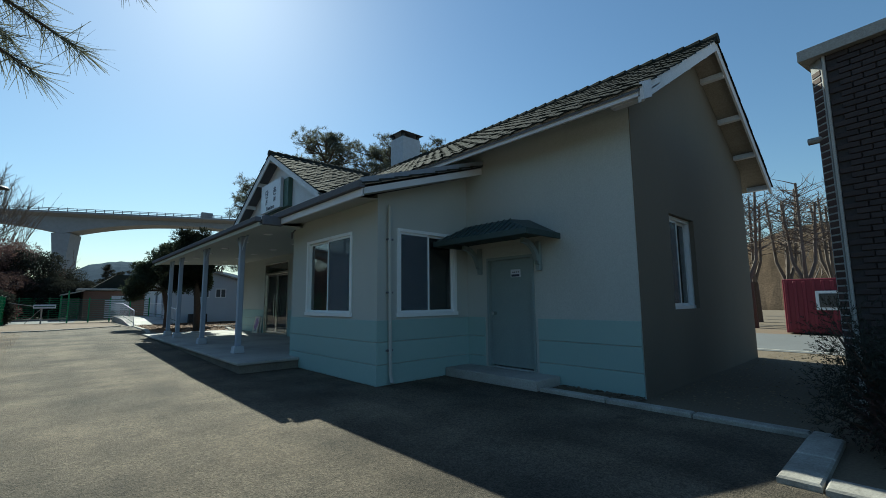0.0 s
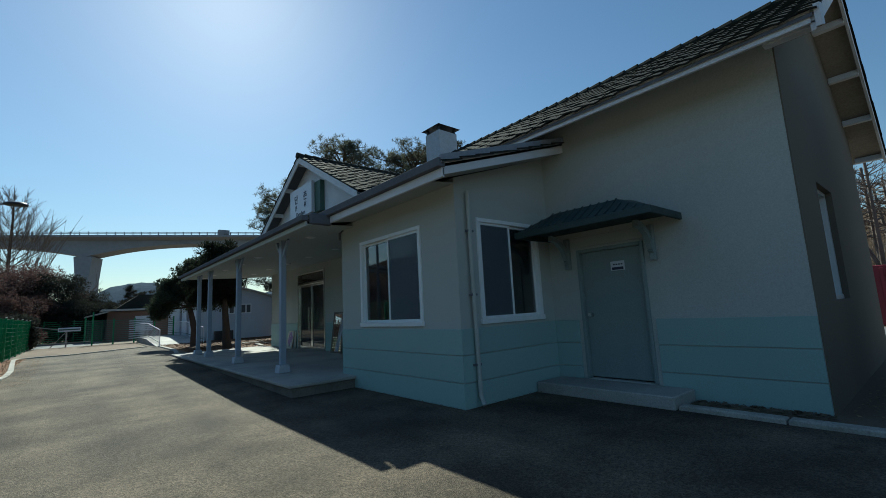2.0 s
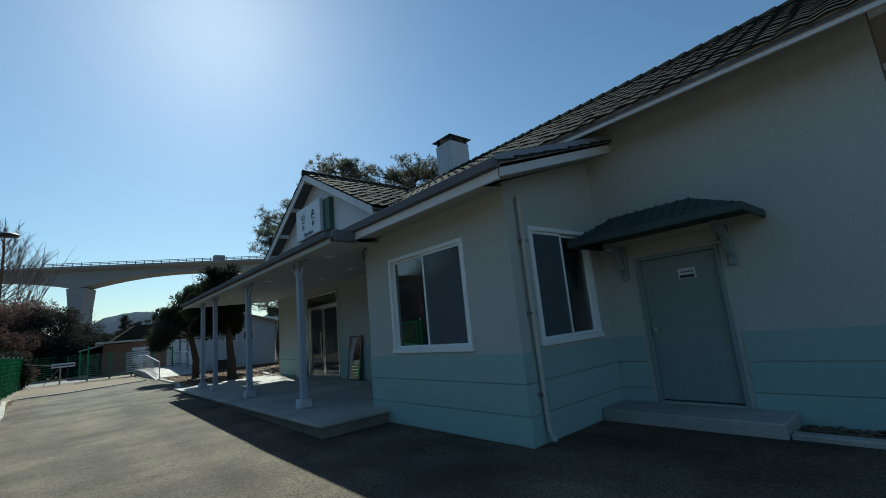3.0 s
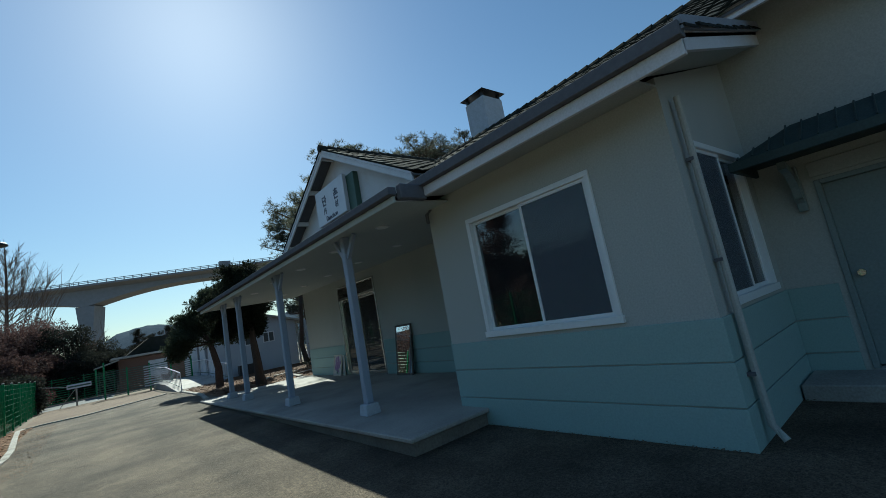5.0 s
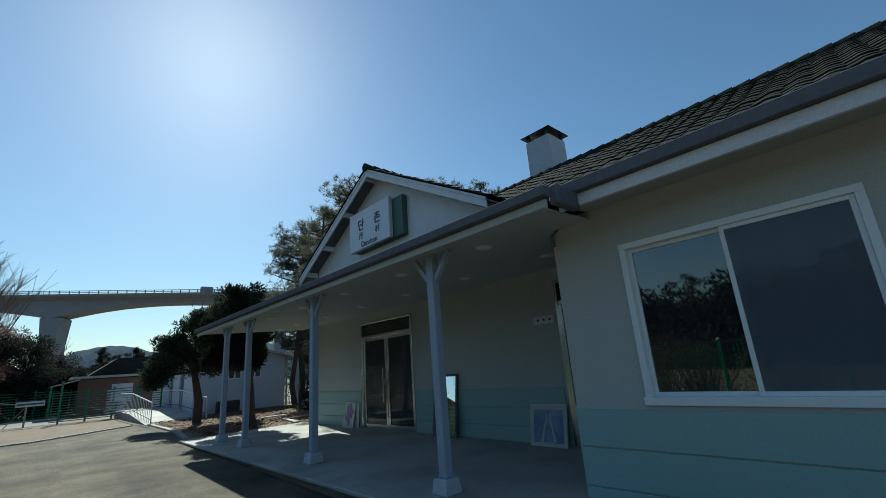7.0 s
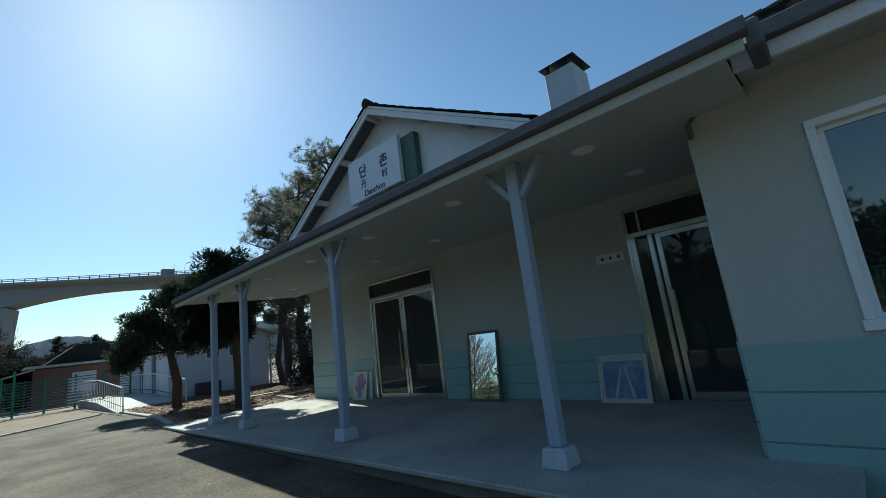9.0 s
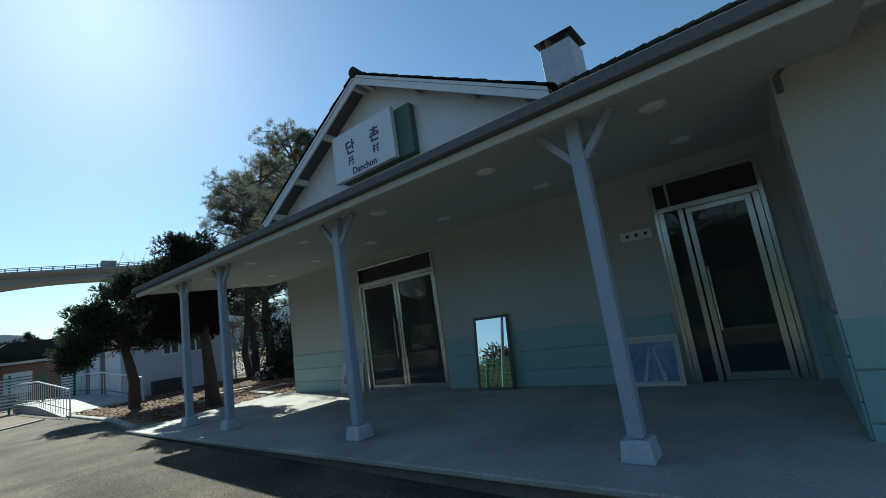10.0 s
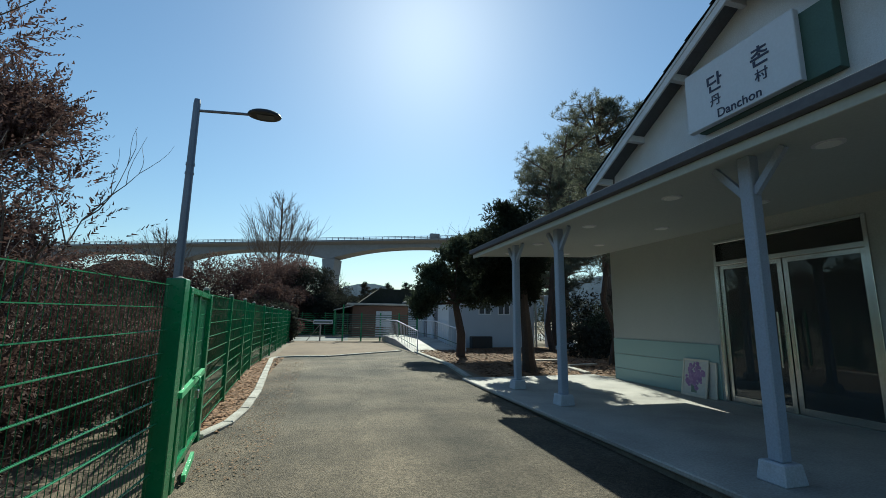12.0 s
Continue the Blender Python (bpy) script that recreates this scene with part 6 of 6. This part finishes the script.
scatter("leaf_litter", 2600, (-1.62, -1.05, 17.2, 26.5), 0.035, "leaf_litter", "fallen brown leaves between kerb and fence", 1, "leaf litter")
scatter("leaf_litter", 15000, (3.9, 12.5, 20.9, 30.0), 0.055, "leaf_litter", "fallen brown leaves and needles in the tree bed", 2, "leaf litter")
scatter("dry_grass", 6000, (6.6, 13.9, -2.5, 2.6), 0.022, "dry_grass", "dry winter grass beside the gable", 4, "grass")
scatter("soil_crumbs", 500, (4.25, 4.40, 6.0, 8.95), 0.012, "dirt", "soil and grit along the foot of the bay", 8, "soil", 0.006)
scatter("soil_crumbs", 300, (4.45, 6.4, 5.95, 6.06), 0.012, "dirt", "soil and grit along the foot of the bay's side", 9, "soil", 0.006)
scatter("soil_crumbs", 1400, (6.08, 6.5, 2.7, 4.0), 0.03, "dirt", "soil and moss between kerb and wall", 10, "soil", 0.01)
scatter("gravel", 2600, (-1.05, -0.35, 15.5, 26), 0.014, "needle_bed", "dark soil and grit along the kerb", 5, "gravel", 0.008)
scatter("gravel", 500, (-1.0, 6.0, 1.0, 14), 0.008, "sand", "scattered grit on the asphalt", 6, "gravel", 0.008)

# ---- viaduct ----
via = empty("viaduct", (0, 153, 0), "pale concrete railway viaduct far behind", "viaduct")
P0, VD = Vector((2.2, 152.2, 0)), Vector((0.9163, -0.4005, 0))
VN, SPAN = Vector((0.4005, 0.9163, 0)), 53.0


def soffit_z(s):
    f = abs((s / SPAN) % 1.0 - 0.5) * 2
    return 23.4 - 3.4 * f ** 2.2


ss = [k * SPAN / 16 for k in range(-64, 49)]
bm = bmesh.new()
rows = []
for s in ss:
    c, lo = P0 + VD * s, soffit_z(s)
    rows.append([bm.verts.new(c + VN * a + Vector((0, 0, z))) for a, z in ((-5.5, 25.6), (-5.5, 25.1), (-3.0, 24.5), (-3.0, lo), (3.0, lo), (3.0, 24.5), (5.5, 25.1), (5.5, 25.6))])
for r, q in zip(rows, rows[1:]):
    for k in range(8):
        bm.faces.new((r[k], r[(k + 1) % 8], q[(k + 1) % 8], q[k]))
bmesh.ops.recalc_face_normals(bm, faces=bm.faces)
part("girder", bm, "bridge", via, "haunched concrete box girder")
for k in range(-4, 4):
    c = P0 + VD * (k * SPAN)
    bm = bmesh.new()
    r = [[bm.verts.new(c + VD * a + VN * b + Vector((0, 0, z))) for a, b in ((-w, -3), (w, -3), (w, 3), (-w, 3))] for w, z in ((1.45, -2), (1.5, 14), (2.1, 20.2))]
    for a, b in zip(r, r[1:]):
        for q in range(4):
            bm.faces.new((a[q], a[(q + 1) % 4], b[(q + 1) % 4], b[q]))
    bmesh.ops.recalc_face_normals(bm, faces=bm.faces)
    part("pier", bm, "bridge", via, "tapered concrete pier")
par = bmesh.new()
for a in (-5.4, 5.4):
    for z in (25.95, 26.35):
        bar(par, P0 + VD * ss[0] + VN * a + Vector((0, 0, z)), P0 + VD * ss[-1] + VN * a + Vector((0, 0, z)), 0.12, 0.14)
part("parapet_rail", par, "bridge", via)
for k in range(150):
    c = P0 + VD * (-170 + k * 2.0) - VN * 5.4
    part("parapet_post", bar(bmesh.new(), c + Vector((0, 0, 25.6)), c + Vector((0, 0, 26.4)), 0.2, 0.2), "bridge", via)
c = P0 + VD * 34 - VN * 4.5
part("trackside_box", B(c.x - 1.4, c.x + 1.4, c.y - 0.8, c.y + 0.8, 25.6, 27.1), "bridge", via)
for k in range(15):
    c = P0 + VD * (-46 + k * 3.2) + VN * 2
    part("mast", bar(bmesh.new(), c + Vector((0, 0, 25.6)), c + Vector((0, 0, 28.0)), 0.10, 0.10), "bridge", via, "thin screen post")

# ---- hills ----


def hills(name, label, az0, az1, dist, material, top, seed, steps=160):
    """A wooded ridge round part of the horizon; top gives its height by the compass angle in degrees."""
    bm = bmesh.new()
    cols = []
    for k in range(steps + 1):
        a = az0 + (az1 - az0) * k / steps
        h = top(a) + dist * 0.0035 * (noise.noise(Vector((a * 0.9, seed, 0))) + 0.5 * noise.noise(Vector((a * 3.1, seed, 1))) + 0.3 * noise.noise(Vector((a * 11.0, seed, 2))))
        col = []
        for j in range(9):
            f = j / 8
            d = dist * (0.82 + 0.30 * f)
            z = -2 + max(1, h) * math.sin(f * math.pi / 2) ** 1.2 + (dist * 0.002 * noise.noise(Vector((a * 2.5, f * 6, seed))) if 0 < j < 8 else 0)
            col.append(bm.verts.new((d * math.sin(radians(a)), d * math.cos(radians(a)), z)))
        cols.append(col)
    for c, e in zip(cols, cols[1:]):
        for j in range(8):
            bm.faces.new((c[j], e[j], e[j + 1], c[j + 1]))
    bmesh.ops.recalc_face_normals(bm, faces=bm.faces)
    return thing(name, bm, material, label, "hill", kind="structure")


def bumpy(*peaks):
    return lambda a: max(p[1] * math.exp(-((a - p[0]) / p[2]) ** 2) for p in peaks)


hills("backdrop", "wooded hill in the distance, coloured blue for haze", -25, 60, 900, "hill_far_haze", bumpy((5.5, 84, 8), (14, 70, 8), (24, 84, 10), (38, 105, 14), (-6, 14, 6)), 1)
hills("backdrop", "brown wooded hillside beyond the viaduct", -75, -3, 260, "hill_near", bumpy((-20, 33, 8), (-34, 40, 13), (-55, 30, 16), (-9, 17, 6)), 2)
hills("backdrop", "brown wooded slope behind the road", 60, 165, 70, "hill_scrub", bumpy((84, 13.5, 14), (105, 15, 16), (130, 12, 20)), 3)
hills("backdrop", "brown wooded hills behind", 165, 290, 400, "hill_near", bumpy((180, 32, 20), (215, 34, 20), (250, 30, 22)), 4)

# ---- pieces of the roof, last ----
part("tile_field", (TV, TF), "tile", roof, "rows of wavy dark tiles")["kind"] = "stuff"
tm = mesh_of("roof_tile", (TILE_V, TILE_F), "tile")
for m4 in single_tiles[:300]:
    ob = new("roof_tile", tm)
    ob.parent = roof
    ob.matrix_parent_inverse = Matrix.Translation(-roof.location)
    ob.matrix_basis = m4
